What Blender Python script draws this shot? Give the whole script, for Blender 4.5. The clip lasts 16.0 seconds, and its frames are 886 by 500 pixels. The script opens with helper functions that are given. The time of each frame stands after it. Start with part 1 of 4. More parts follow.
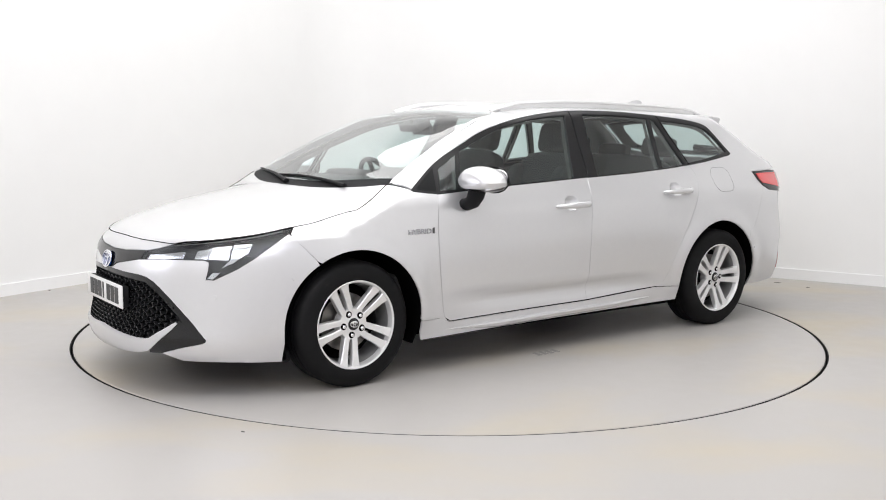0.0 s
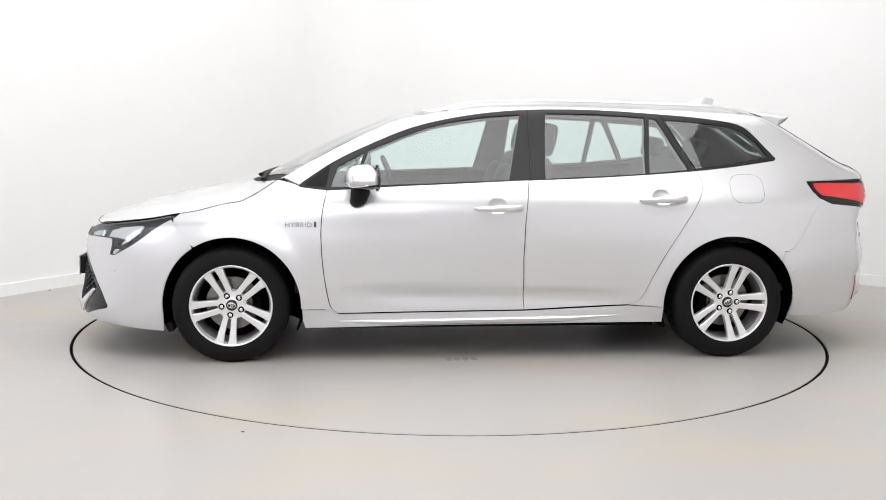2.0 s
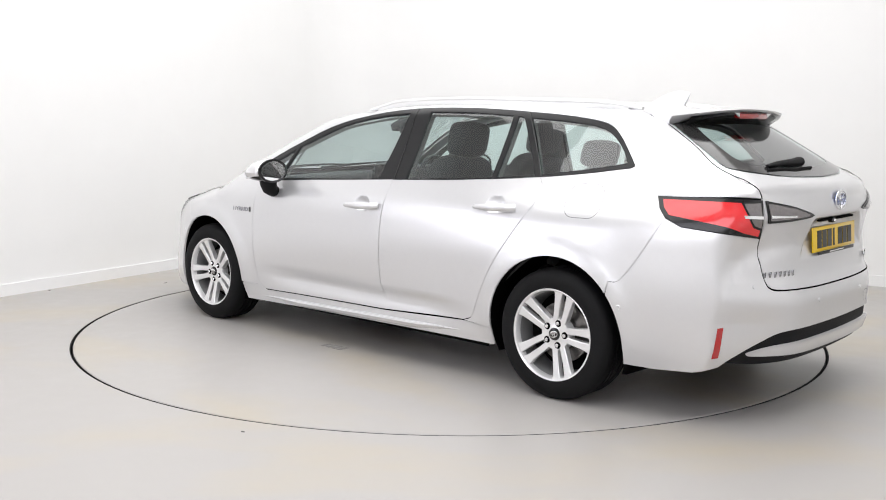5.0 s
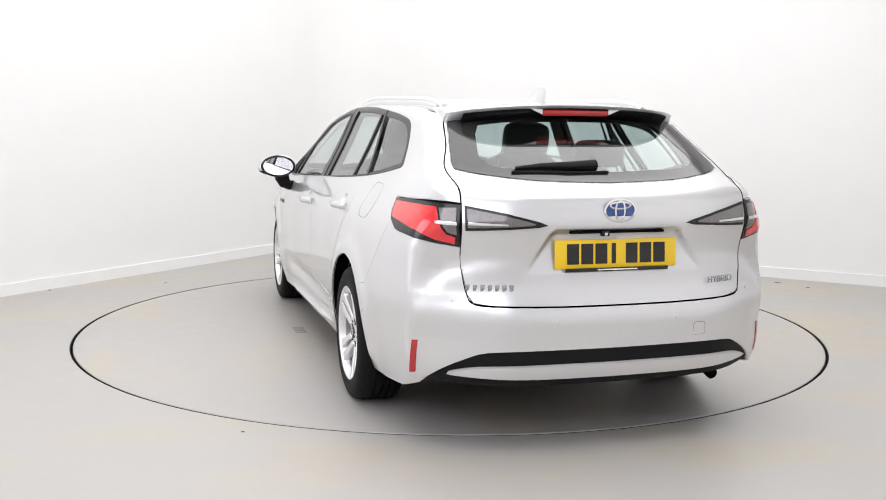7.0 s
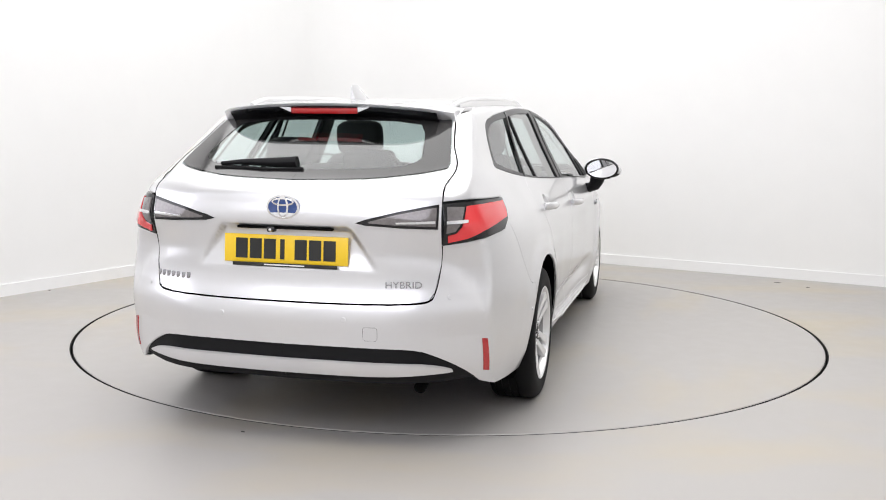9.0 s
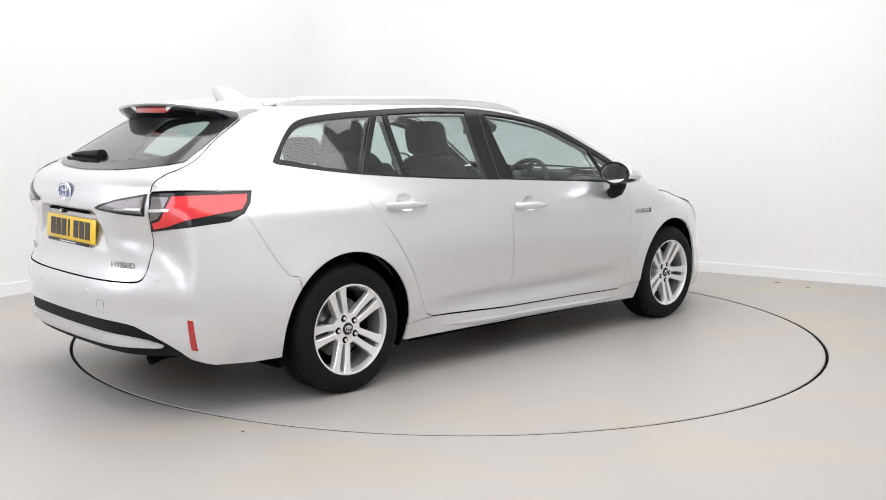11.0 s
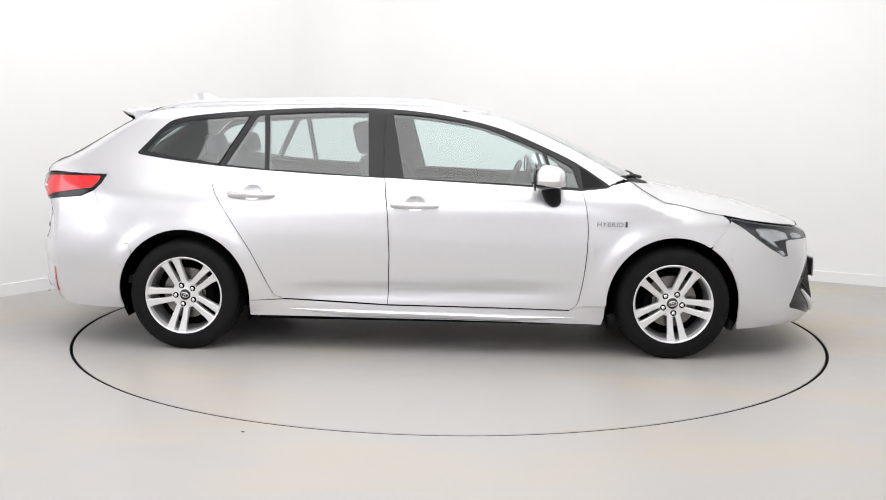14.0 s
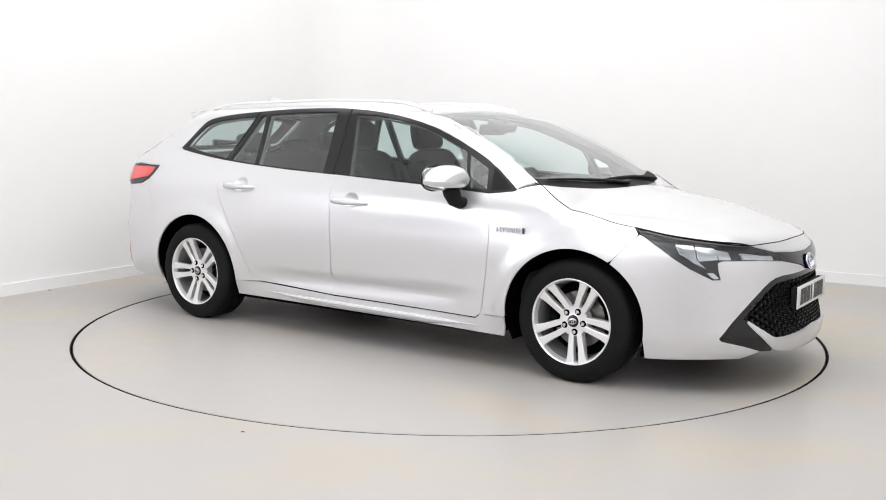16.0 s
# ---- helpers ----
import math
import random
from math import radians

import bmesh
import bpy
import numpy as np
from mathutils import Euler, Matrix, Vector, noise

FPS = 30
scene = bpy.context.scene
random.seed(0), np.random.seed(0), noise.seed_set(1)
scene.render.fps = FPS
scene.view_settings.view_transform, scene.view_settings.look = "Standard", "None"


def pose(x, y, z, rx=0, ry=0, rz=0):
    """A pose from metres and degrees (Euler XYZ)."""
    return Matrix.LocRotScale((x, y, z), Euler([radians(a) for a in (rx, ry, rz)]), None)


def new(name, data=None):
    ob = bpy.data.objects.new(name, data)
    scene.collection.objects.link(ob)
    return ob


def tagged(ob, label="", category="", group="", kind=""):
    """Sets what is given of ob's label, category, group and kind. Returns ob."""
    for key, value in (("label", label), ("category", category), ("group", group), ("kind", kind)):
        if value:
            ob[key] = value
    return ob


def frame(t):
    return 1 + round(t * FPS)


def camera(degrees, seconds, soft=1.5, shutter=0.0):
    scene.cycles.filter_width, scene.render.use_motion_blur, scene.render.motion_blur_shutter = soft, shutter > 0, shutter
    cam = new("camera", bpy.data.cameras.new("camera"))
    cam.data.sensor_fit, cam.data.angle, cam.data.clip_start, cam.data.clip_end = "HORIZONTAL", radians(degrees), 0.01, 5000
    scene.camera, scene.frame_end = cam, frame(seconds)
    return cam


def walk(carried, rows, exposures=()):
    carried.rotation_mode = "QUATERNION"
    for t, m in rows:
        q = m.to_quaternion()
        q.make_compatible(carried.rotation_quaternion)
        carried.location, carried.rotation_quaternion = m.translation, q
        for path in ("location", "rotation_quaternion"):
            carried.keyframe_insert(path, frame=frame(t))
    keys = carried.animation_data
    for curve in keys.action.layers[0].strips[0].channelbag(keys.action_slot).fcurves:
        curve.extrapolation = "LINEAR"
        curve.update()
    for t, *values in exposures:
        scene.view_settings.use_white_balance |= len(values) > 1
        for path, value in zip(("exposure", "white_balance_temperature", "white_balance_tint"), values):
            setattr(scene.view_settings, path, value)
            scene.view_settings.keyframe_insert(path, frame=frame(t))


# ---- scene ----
EXPO = -0.05
SOFT = [(0.15, -1.5, 6.2, 6.0, 255), (-0.4, 2.2, 3.0, 2.2, 40)]
SPECKS = [(2.685, 1.847, 0.02), (2.854, 1.622, 0.012), (-2.242, 1.49, 0.012), (-3.0, 1.10, 0.012), (-0.849, -2.194, 0.007)]
FUEL = (-1.455, 0.930, 0.095, 0.075)
MIRROR_AT = (0.645, 0.945, 0.985)
# camera on a stand beside the turntable
EYE = (0.0, -6.092, 1.275)
STAND = pose(*EYE, 90 - 7.425, 0, 0.442) @ pose(0, 0, 0, 0, 0, 0.575)
cam = camera(48.772, 16.0, soft=1.0)
walk(cam, [(0, STAND), (16, STAND)], [(0, EXPO), (16, EXPO)])

# ---------------------------------------------------------------- light
world = bpy.data.worlds.new("studio_world")
scene.world = world
world.use_nodes = True
world.node_tree.nodes["Background"].inputs["Color"].default_value = (0.9, 0.95, 1.0, 1)
world.node_tree.nodes["Background"].inputs["Strength"].default_value = 0.1


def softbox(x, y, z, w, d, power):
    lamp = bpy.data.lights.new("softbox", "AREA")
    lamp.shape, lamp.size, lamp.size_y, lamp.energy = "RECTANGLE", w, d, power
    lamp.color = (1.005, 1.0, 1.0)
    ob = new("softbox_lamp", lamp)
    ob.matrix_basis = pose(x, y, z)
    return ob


CEIL = 4.2
for sx, sy, sw, sd, sp in SOFT:
    softbox(sx, sy, CEIL - 0.12, sw, sd, sp)
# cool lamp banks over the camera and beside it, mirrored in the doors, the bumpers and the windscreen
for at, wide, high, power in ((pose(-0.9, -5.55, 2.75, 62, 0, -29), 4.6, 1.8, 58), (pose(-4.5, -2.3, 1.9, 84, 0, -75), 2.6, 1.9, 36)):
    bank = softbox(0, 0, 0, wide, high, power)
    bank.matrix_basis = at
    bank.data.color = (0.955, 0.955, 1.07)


# ---------------------------------------------------------------- materials
def material(name, color, rough=0.5, metal=0.0, coat=0.0, grain=0.0, scale=40.0, bump=0.0, spread=0.0, sheen=0.0, ior=1.5, wear=0.0):
    m = bpy.data.materials.new(name)
    m.use_nodes = True
    nt = m.node_tree
    b = nt.nodes["Principled BSDF"]
    b.inputs["Base Color"].default_value = (*color, 1)
    b.inputs["Roughness"].default_value = rough
    b.inputs["Metallic"].default_value = metal
    b.inputs["Coat Weight"].default_value = coat
    b.inputs["Coat Roughness"].default_value = 0.04
    b.inputs["Sheen Weight"].default_value = sheen
    b.inputs["IOR"].default_value = ior
    tc = nt.nodes.new("ShaderNodeTexCoord")
    if grain or spread:
        n1 = nt.nodes.new("ShaderNodeTexNoise")
        n1.inputs["Scale"].default_value, n1.inputs["Detail"].default_value = scale, 6
        n2 = nt.nodes.new("ShaderNodeTexNoise")
        n2.inputs["Scale"].default_value, n2.inputs["Detail"].default_value = scale / 25, 4
        nt.links.new(tc.outputs["Object"], n1.inputs["Vector"])
        nt.links.new(tc.outputs["Object"], n2.inputs["Vector"])
        add = nt.nodes.new("ShaderNodeMath")
        add.operation = "MULTIPLY_ADD"
        add.inputs[1].default_value = grain
        nt.links.new(n1.outputs["Fac"], add.inputs[0])
        mul = nt.nodes.new("ShaderNodeMath")
        mul.operation = "MULTIPLY_ADD"
        mul.inputs[1].default_value, mul.inputs[2].default_value = spread, 1 - (grain + spread) / 2
        nt.links.new(n2.outputs["Fac"], mul.inputs[0])
        nt.links.new(mul.outputs[0], add.inputs[2])
        mix = nt.nodes.new("ShaderNodeVectorMath")
        mix.operation = "SCALE"
        mix.inputs[0].default_value = color
        nt.links.new(add.outputs[0], mix.inputs["Scale"])
        nt.links.new(mix.outputs[0], b.inputs["Base Color"])
        if wear:
            r = nt.nodes.new("ShaderNodeMath")
            r.operation = "MULTIPLY_ADD"
            r.inputs[1].default_value, r.inputs[2].default_value = wear, rough - wear / 2
            nt.links.new(n2.outputs["Fac"], r.inputs[0])
            nt.links.new(r.outputs[0], b.inputs["Roughness"])
    if bump:
        n3 = nt.nodes.new("ShaderNodeTexNoise")
        n3.inputs["Scale"].default_value, n3.inputs["Detail"].default_value = scale, 3
        nt.links.new(tc.outputs["Object"], n3.inputs["Vector"])
        bp = nt.nodes.new("ShaderNodeBump")
        bp.inputs["Strength"].default_value, bp.inputs["Distance"].default_value = bump, 0.002
        nt.links.new(n3.outputs["Fac"], bp.inputs["Height"])
        nt.links.new(bp.outputs[0], b.inputs["Normal"])
    return m


def glass(name, tint, gloss=1.0, mirror=0.045):
    """Thin tinted pane: clear through, mirror-like towards grazing."""
    m = bpy.data.materials.new(name)
    m.use_nodes = True
    nt = m.node_tree
    nt.nodes.remove(nt.nodes["Principled BSDF"])
    tr, gl, fr, mx = (nt.nodes.new(k) for k in ("ShaderNodeBsdfTransparent", "ShaderNodeBsdfGlossy", "ShaderNodeLayerWeight", "ShaderNodeMixShader"))
    pw, ma = nt.nodes.new("ShaderNodeMath"), nt.nodes.new("ShaderNodeMath")
    pw.operation, ma.operation = "POWER", "MULTIPLY_ADD"
    pw.inputs[1].default_value, ma.inputs[1].default_value, ma.inputs[2].default_value = 4.0, 0.85, mirror
    tr.inputs["Color"].default_value = (*tint, 1)
    gl.inputs["Roughness"].default_value = 0.01
    gl.inputs["Color"].default_value = (gloss, gloss, gloss, 1)
    fr.inputs["Blend"].default_value = 0.5
    nt.links.new(fr.outputs["Facing"], pw.inputs[0])
    nt.links.new(pw.outputs[0], ma.inputs[0])
    nt.links.new(ma.outputs[0], mx.inputs[0])
    nt.links.new(tr.outputs[0], mx.inputs[1])
    nt.links.new(gl.outputs[0], mx.inputs[2])
    nt.links.new(mx.outputs[0], nt.nodes["Material Output"].inputs[0])
    return m


def floor_paint():
    """Grey painted screed: faint streaks, ochre scuffs and fine specks."""
    m = material("grey_floor_paint", (0.56, 0.55, 0.53), 0.42)
    nt = m.node_tree
    b = nt.nodes["Principled BSDF"]
    tc = nt.nodes["Texture Coordinate"]
    mp = nt.nodes.new("ShaderNodeMapping")
    mp.inputs["Scale"].default_value = (0.7, 1.5, 1)
    mp.inputs["Rotation"].default_value = (0, 0, -0.25)
    nt.links.new(tc.outputs["Object"], mp.inputs["Vector"])
    big = nt.nodes.new("ShaderNodeTexNoise")
    big.inputs["Scale"].default_value, big.inputs["Detail"].default_value = 0.9, 5
    nt.links.new(mp.outputs[0], big.inputs["Vector"])
    ramp = nt.nodes.new("ShaderNodeValToRGB")
    ramp.color_ramp.elements[0].position, ramp.color_ramp.elements[0].color = 0.47, (0.405, 0.389, 0.372, 1)
    ramp.color_ramp.elements[1].position, ramp.color_ramp.elements[1].color = 0.70, (0.445, 0.398, 0.318, 1)
    nt.links.new(big.outputs["Fac"], ramp.inputs[0])
    fine = nt.nodes.new("ShaderNodeTexNoise")
    fine.inputs["Scale"].default_value, fine.inputs["Detail"].default_value = 9, 8
    nt.links.new(tc.outputs["Object"], fine.inputs["Vector"])
    sc = nt.nodes.new("ShaderNodeMath")
    sc.operation = "MULTIPLY_ADD"
    sc.inputs[1].default_value, sc.inputs[2].default_value = 0.10, 0.95
    nt.links.new(fine.outputs["Fac"], sc.inputs[0])
    vm = nt.nodes.new("ShaderNodeVectorMath")
    vm.operation = "SCALE"
    nt.links.new(ramp.outputs[0], vm.inputs[0])
    nt.links.new(sc.outputs[0], vm.inputs["Scale"])
    nt.links.new(vm.outputs[0], b.inputs["Base Color"])
    rr = nt.nodes.new("ShaderNodeMath")
    rr.operation = "MULTIPLY_ADD"
    rr.inputs[1].default_value, rr.inputs[2].default_value = 0.25, 0.28
    nt.links.new(fine.outputs["Fac"], rr.inputs[0])
    nt.links.new(rr.outputs[0], b.inputs["Roughness"])
    return m


PAINT = material("silver_metallic_paint", (0.70, 0.70, 0.712), 0.30, 0.62, 1.0, grain=0.07, scale=900, spread=0.03)
BLACKTRIM = material("satin_black_trim", (0.009, 0.009, 0.010), 0.35, ior=1.35, coat=0.15, grain=0.2, scale=300)
GLOSSBLACK = material("piano_black", (0.006, 0.006, 0.007), 0.16, ior=1.4, coat=0.35)
PLASTIC = material("grained_black_plastic", (0.010, 0.010, 0.011), 0.6, ior=1.25, grain=0.3, scale=400, bump=0.2)
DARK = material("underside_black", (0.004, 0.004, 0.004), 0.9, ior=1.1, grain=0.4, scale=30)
RUBBER = material("tyre_rubber", (0.007, 0.007, 0.0075), 0.66, ior=1.25, grain=0.4, scale=60, bump=0.15)
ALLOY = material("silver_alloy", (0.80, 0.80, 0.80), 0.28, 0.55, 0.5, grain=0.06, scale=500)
# darker copy of the alloy: shade inside the rim put into its colour
ALLOYIN = material("alloy_barrel_shade", (0.34, 0.34, 0.34), 0.45, 0.6, grain=0.2, scale=60)
BADGE = material("dull_badge_chrome", (0.42, 0.42, 0.44), 0.25, 0.9)
CHROME = material("chrome", (0.85, 0.85, 0.86), 0.08, 1.0)
STEEL = material("brake_steel", (0.22, 0.21, 0.20), 0.35, 0.9, grain=0.3, scale=80)
FABRIC = material("dark_seat_fabric", (0.060, 0.059, 0.060), 0.9, grain=0.25, scale=120, bump=0.06, sheen=0.2)
DASH = material("soft_dash_plastic", (0.05, 0.049, 0.05), 0.65, grain=0.3, scale=250, bump=0.2)
LINING = material("pale_headlining", (0.42, 0.41, 0.39), 0.95, grain=0.15, scale=300, bump=0.1)
PILLAR = material("grey_pillar_lining", (0.15, 0.148, 0.142), 0.9, grain=0.15, scale=300)
GLASS = glass("tinted_window_glass", (0.80, 0.90, 0.885), 0.9, 0.095)
SCREENGLASS = glass("windscreen_glass", (0.78, 0.87, 0.86), 1.0, 0.14)
DARKGLASS = glass("privacy_window_glass", (0.74, 0.84, 0.825), 0.9, 0.11)
CLEAR = glass("lamp_lens", (0.90, 0.92, 0.93), 0.6)
REDLENS = material("red_lamp_plastic", (0.72, 0.022, 0.028), 0.12, coat=1.0, grain=0.1, scale=200)
REDREFL = material("red_reflector", (0.42, 0.008, 0.01), 0.2, coat=1.0, grain=0.4, scale=500)
LAMPIN = material("lamp_reflector_chrome", (0.75, 0.76, 0.78), 0.15, 0.9)
LENSGREY = material("smoked_rear_lens", (0.17, 0.155, 0.155), 0.12, 0.3, coat=1.0, grain=0.5, scale=90)
LAMPGREY = material("lamp_bezel_grey", (0.085, 0.085, 0.088), 0.3, 0.2)
WHITEPLATE = material("white_plate", (0.82, 0.82, 0.80), 0.35, coat=0.4, grain=0.03, scale=60)
YELLOWPLATE = material("yellow_plate", (0.85, 0.56, 0.01), 0.35, coat=0.4, grain=0.04, scale=60)
INK = material("plate_ink", (0.012, 0.012, 0.012), 0.4)
BLUE = material("badge_blue", (0.01, 0.05, 0.22), 0.15, coat=1.0)
MIRROR = material("mirror_silver", (0.9, 0.9, 0.9), 0.01, 1.0)
WALLWHITE = material("white_wall_paint", (0.84, 0.84, 0.835), 0.7, grain=0.02, scale=120, spread=0.03, bump=0.05)
SKIRTING = material("white_gloss_skirting", (0.86, 0.86, 0.86), 0.35, grain=0.02, scale=80)
FLOOR = floor_paint()
# near-black, puts the shade inside narrow gaps into the colour
GAP = material("gap_shade", (0.004, 0.004, 0.004), 0.9)


# ---------------------------------------------------------------- car surface
def tangents(xs, ys):
    h, d = np.diff(xs), np.diff(ys, axis=0) / np.diff(xs).reshape(-1, *[1] * (ys.ndim - 1))
    w = h.reshape(-1, *[1] * (ys.ndim - 1))
    m = np.empty_like(ys)
    m[0], m[-1] = d[0], d[-1]
    m[1:-1] = (d[:-1] * w[1:] + d[1:] * w[:-1]) / (w[:-1] + w[1:])
    return m


def spline(xs, ys, x):
    """Smooth curve through knots, straight beyond its ends. ys may hold one column of values for each x."""
    xs, ys, x = np.asarray(xs, float), np.asarray(ys, float), np.asarray(x, float)
    m, h = tangents(xs, ys), np.diff(xs)
    i = np.clip(np.searchsorted(xs, x) - 1, 0, len(xs) - 2)
    t = (x - xs[i]) / h[i]
    c = np.clip(t, 0, 1)

    def pick(a, j):
        return a[j] if a.ndim == 1 else np.take_along_axis(a, j[None], 0)[0]
    v = ((2 * c**3 - 3 * c**2 + 1) * pick(ys, i) + (c**3 - 2 * c**2 + c) * h[i] * pick(m, i)
         + (3 * c**2 - 2 * c**3) * pick(ys, i + 1) + (c**3 - c**2) * h[i] * pick(m, i + 1))
    return v + np.where(t < 0, t * h[i] * m[0], 0) + np.where(t > 1, (t - 1) * h[i] * m[-1], 0)


STATIONS = [-2.3, -1.9, -1.35, -0.6, 0.4, 1.2, 1.7, 2.3]
WIDTHS = {  # half-width of the side at eight stations, level by level
    0.20: [0.73, 0.80, 0.84, 0.83, 0.83, 0.845, 0.80, 0.70],
    0.32: [0.735, 0.83, 0.87, 0.845, 0.845, 0.87, 0.835, 0.72],
    0.50: [0.735, 0.85, 0.885, 0.865, 0.865, 0.88, 0.845, 0.71],
    0.70: [0.725, 0.835, 0.875, 0.866, 0.864, 0.865, 0.82, 0.66],
    0.86: [0.71, 0.805, 0.835, 0.838, 0.845, 0.83, 0.78, 0.58],
    0.96: [0.67, 0.755, 0.775, 0.79, 0.795, 0.775, 0.72, 0.5],
    1.15: [0.58, 0.645, 0.675, 0.695, 0.695, 0.65, 0.6, 0.45],
    1.40: [0.47, 0.535, 0.568, 0.588, 0.583, 0.54, 0.5, 0.4],
}
LEVELS = sorted(WIDTHS)
DENTS = [(-0.06, 0.836, 0.056, 0.042), (-0.967, 0.884, 0.056, 0.042)]  # hollows behind the door handles
AXLES, WHEEL_R, HUB_Z = (1.35, -1.35), 0.309, 0.307


def side_y(x, z):
    y = spline(LEVELS, np.stack([spline(STATIONS, WIDTHS[k], x) for k in LEVELS]), z)
    for cx, cz, rx, rz in DENTS:
        q = ((x - cx) / rx) ** 2 + ((z - cz) / rz) ** 2
        y = y - 0.027 * np.clip(1 - q, 0, 1) ** 1.1
    y = y - 0.024 * np.exp(-((z - 0.355 - 0.02 * x) / np.where(z > 0.355 + 0.02 * x, 0.030, 0.06)) ** 2) / (1 + np.exp((np.abs(x) - 0.70) / 0.06))  # hollow low on the doors
    for ax in AXLES:  # flared wheel arches
        r = np.hypot(x - ax, z - HUB_Z)
        y = y + 0.014 / (1 + np.exp(np.clip((r - 0.432) / 0.016, -60, 60))) * np.clip((z - 0.2) / 0.1, 0, 1)
    return y


def top_z(x, a):
    s = x + 0.20 * a * a * np.clip((1.35 - x) / 0.3, 0, 1) * np.clip((x + 0.6) / 0.6, 0, 1)
    z = spline([-2.0, -1.75, -1.5, -0.9, -0.3, 0.15, 0.4, 0.7, 1.0, 1.22, 1.265, 1.32, 1.5, 1.8, 2.05, 2.2, 2.3],
               [1.352, 1.362, 1.375, 1.398, 1.403, 1.378, 1.332, 1.225, 1.086, 0.966, 0.944, 0.931, 0.897, 0.835, 0.775, 0.73, 0.68], s)
    crown = 1 - 0.9 * np.clip((x - 0.15) / 0.3, 0, 1) * np.clip((1.3 - x) / 0.2, 0, 1)
    return z - crown * (0.10 * a * a + 0.05 * a**4)


def nose_x(a, z):
    return spline([0.12, 0.17, 0.25, 0.35, 0.5, 0.6, 0.68, 0.74, 0.8, 0.9, 1.0, 1.5],
                  [2.21, 2.27, 2.30, 2.285, 2.262, 2.247, 2.225, 2.18, 2.03, 1.93, 1.90, 1.90], z) - 0.30 * a**2 - 0.80 * a**4


def tail_x(a, z):
    x = spline([0.12, 0.2, 0.3, 0.45, 0.565, 0.6, 0.62, 0.75, 0.95, 1.02, 1.06, 1.1, 1.29, 1.42],
               [2.20, 2.27, 2.33, 2.347, 2.340, 2.325, 2.317, 2.303, 2.31, 2.275, 2.195, 2.125, 1.79, 1.56], z)
    k = 1 + np.clip((z - 0.9) / 0.2, 0, 1)
    x = x - k * (0.08 * a**2 + 0.20 * a**4)
    low = np.interp(z, [0.30, 0.45, 0.62, 0.92, 1.02], [1.0, 1.0, 0.65, 0.55, 0.0])
    x = x - low * 0.014 * np.logaddexp(0, (a - 0.47) / 0.04)  # bumper corner turned forwards
    ridge = np.interp(a, [0.35, 0.45, 0.55, 0.65, 0.72, 0.765, 0.80], [0.775, 0.757, 0.74, 0.702, 0.645, 0.56, 0.40])
    step = 1 / (1 + np.exp(np.clip((ridge - z) / 0.014, -60, 60)))
    x = x - 0.020 * step * np.clip((a - 0.40) / 0.2, 0, 1) * np.clip((0.80 - a) / 0.12, 0, 1) * np.clip((0.88 - z) / 0.16, 0, 1)  # hollow over the bumper's ridge
    w = np.interp(z, [0.70, 0.729, 0.873], [0.37, 0.357, 0.262])
    hole = 1 / (1 + np.exp(np.clip((a - w) / 0.005, -60, 60))) / (1 + np.exp(np.clip((z - 0.868) / 0.004, -60, 60)))
    x = x - hole * 0.036 * np.clip((z - 0.70) / 0.14, 0, 1)  # number plate recess
    return -x


def blend(a, b, k):
    h = np.clip(k - np.abs(a - b), 0, None) / k
    return np.maximum(a, b) + h * h * k / 4


def inside(p):
    """Negative inside the car's skin."""
    x, a, z = p[:, 0], np.abs(p[:, 1]), p[:, 2]
    f = blend(a - side_y(x, z), 0.8 * (z - top_z(x, a)), 0.045)
    f = blend(f, 0.75 * (x - nose_x(a, z)), 0.10)
    return blend(f, 0.8 * (tail_x(a, z) - x), 0.012 + 0.048 * np.clip((z - 0.66) / 0.24, 0, 1))


def slope(p, e=0.002):
    g = np.stack([inside(p + np.eye(3)[i] * e) - inside(p - np.eye(3)[i] * e) for i in range(3)], -1)
    return g / np.maximum(np.linalg.norm(g, axis=1), 1e-9)[:, None]


def cast(origin, way):
    """First meeting of rays with the skin."""
    o, w = np.asarray(origin, float), np.asarray(way, float)
    d = np.zeros(len(o))
    for _ in range(44):
        d += np.clip(0.85 * inside(o + w * d[:, None]), -0.05, 0.10)
    return o + w * d[:, None]


def S(*pts):
    """Points (x, z) of the side laid on the skin."""
    q = np.array(pts, float)
    return cast(np.stack([q[:, 0], 0 * q[:, 0] + 1.0, q[:, 1]], -1), (0, -1, 0))


def T(*pts):
    q = np.array(pts, float)
    return cast(np.stack([q[:, 0], q[:, 1], 0 * q[:, 0] + 1.55], -1), (0, 0, -1))


def F(*pts):
    q = np.array(pts, float)
    return cast(np.stack([0 * q[:, 0] + 2.4, q[:, 0], q[:, 1]], -1), (-1, 0, 0))


def R(*pts):
    q = np.array(pts, float)
    return cast(np.stack([0 * q[:, 0] - 2.42, q[:, 0], q[:, 1]], -1), (1, 0, 0))


def within(pts, loop):
    x, y, c = pts[:, 0], pts[:, 1], np.zeros(len(pts), bool)
    for (x0, y0), (x1, y1) in zip(loop, np.roll(loop, -1, 0)):
        c ^= ((y0 > y) != (y1 > y)) & (x < (x1 - x0) * (y - y0) / (y1 - y0 + 1e-12) + x0)
    return c


def dense(loop, step):
    out = []
    for a, b in zip(loop, np.roll(loop, -1, 0)):
        n = max(1, int(np.ceil(np.linalg.norm(b - a) / step)))
        out += [a + (b - a) * i / n for i in range(n)]
    return np.array(out)


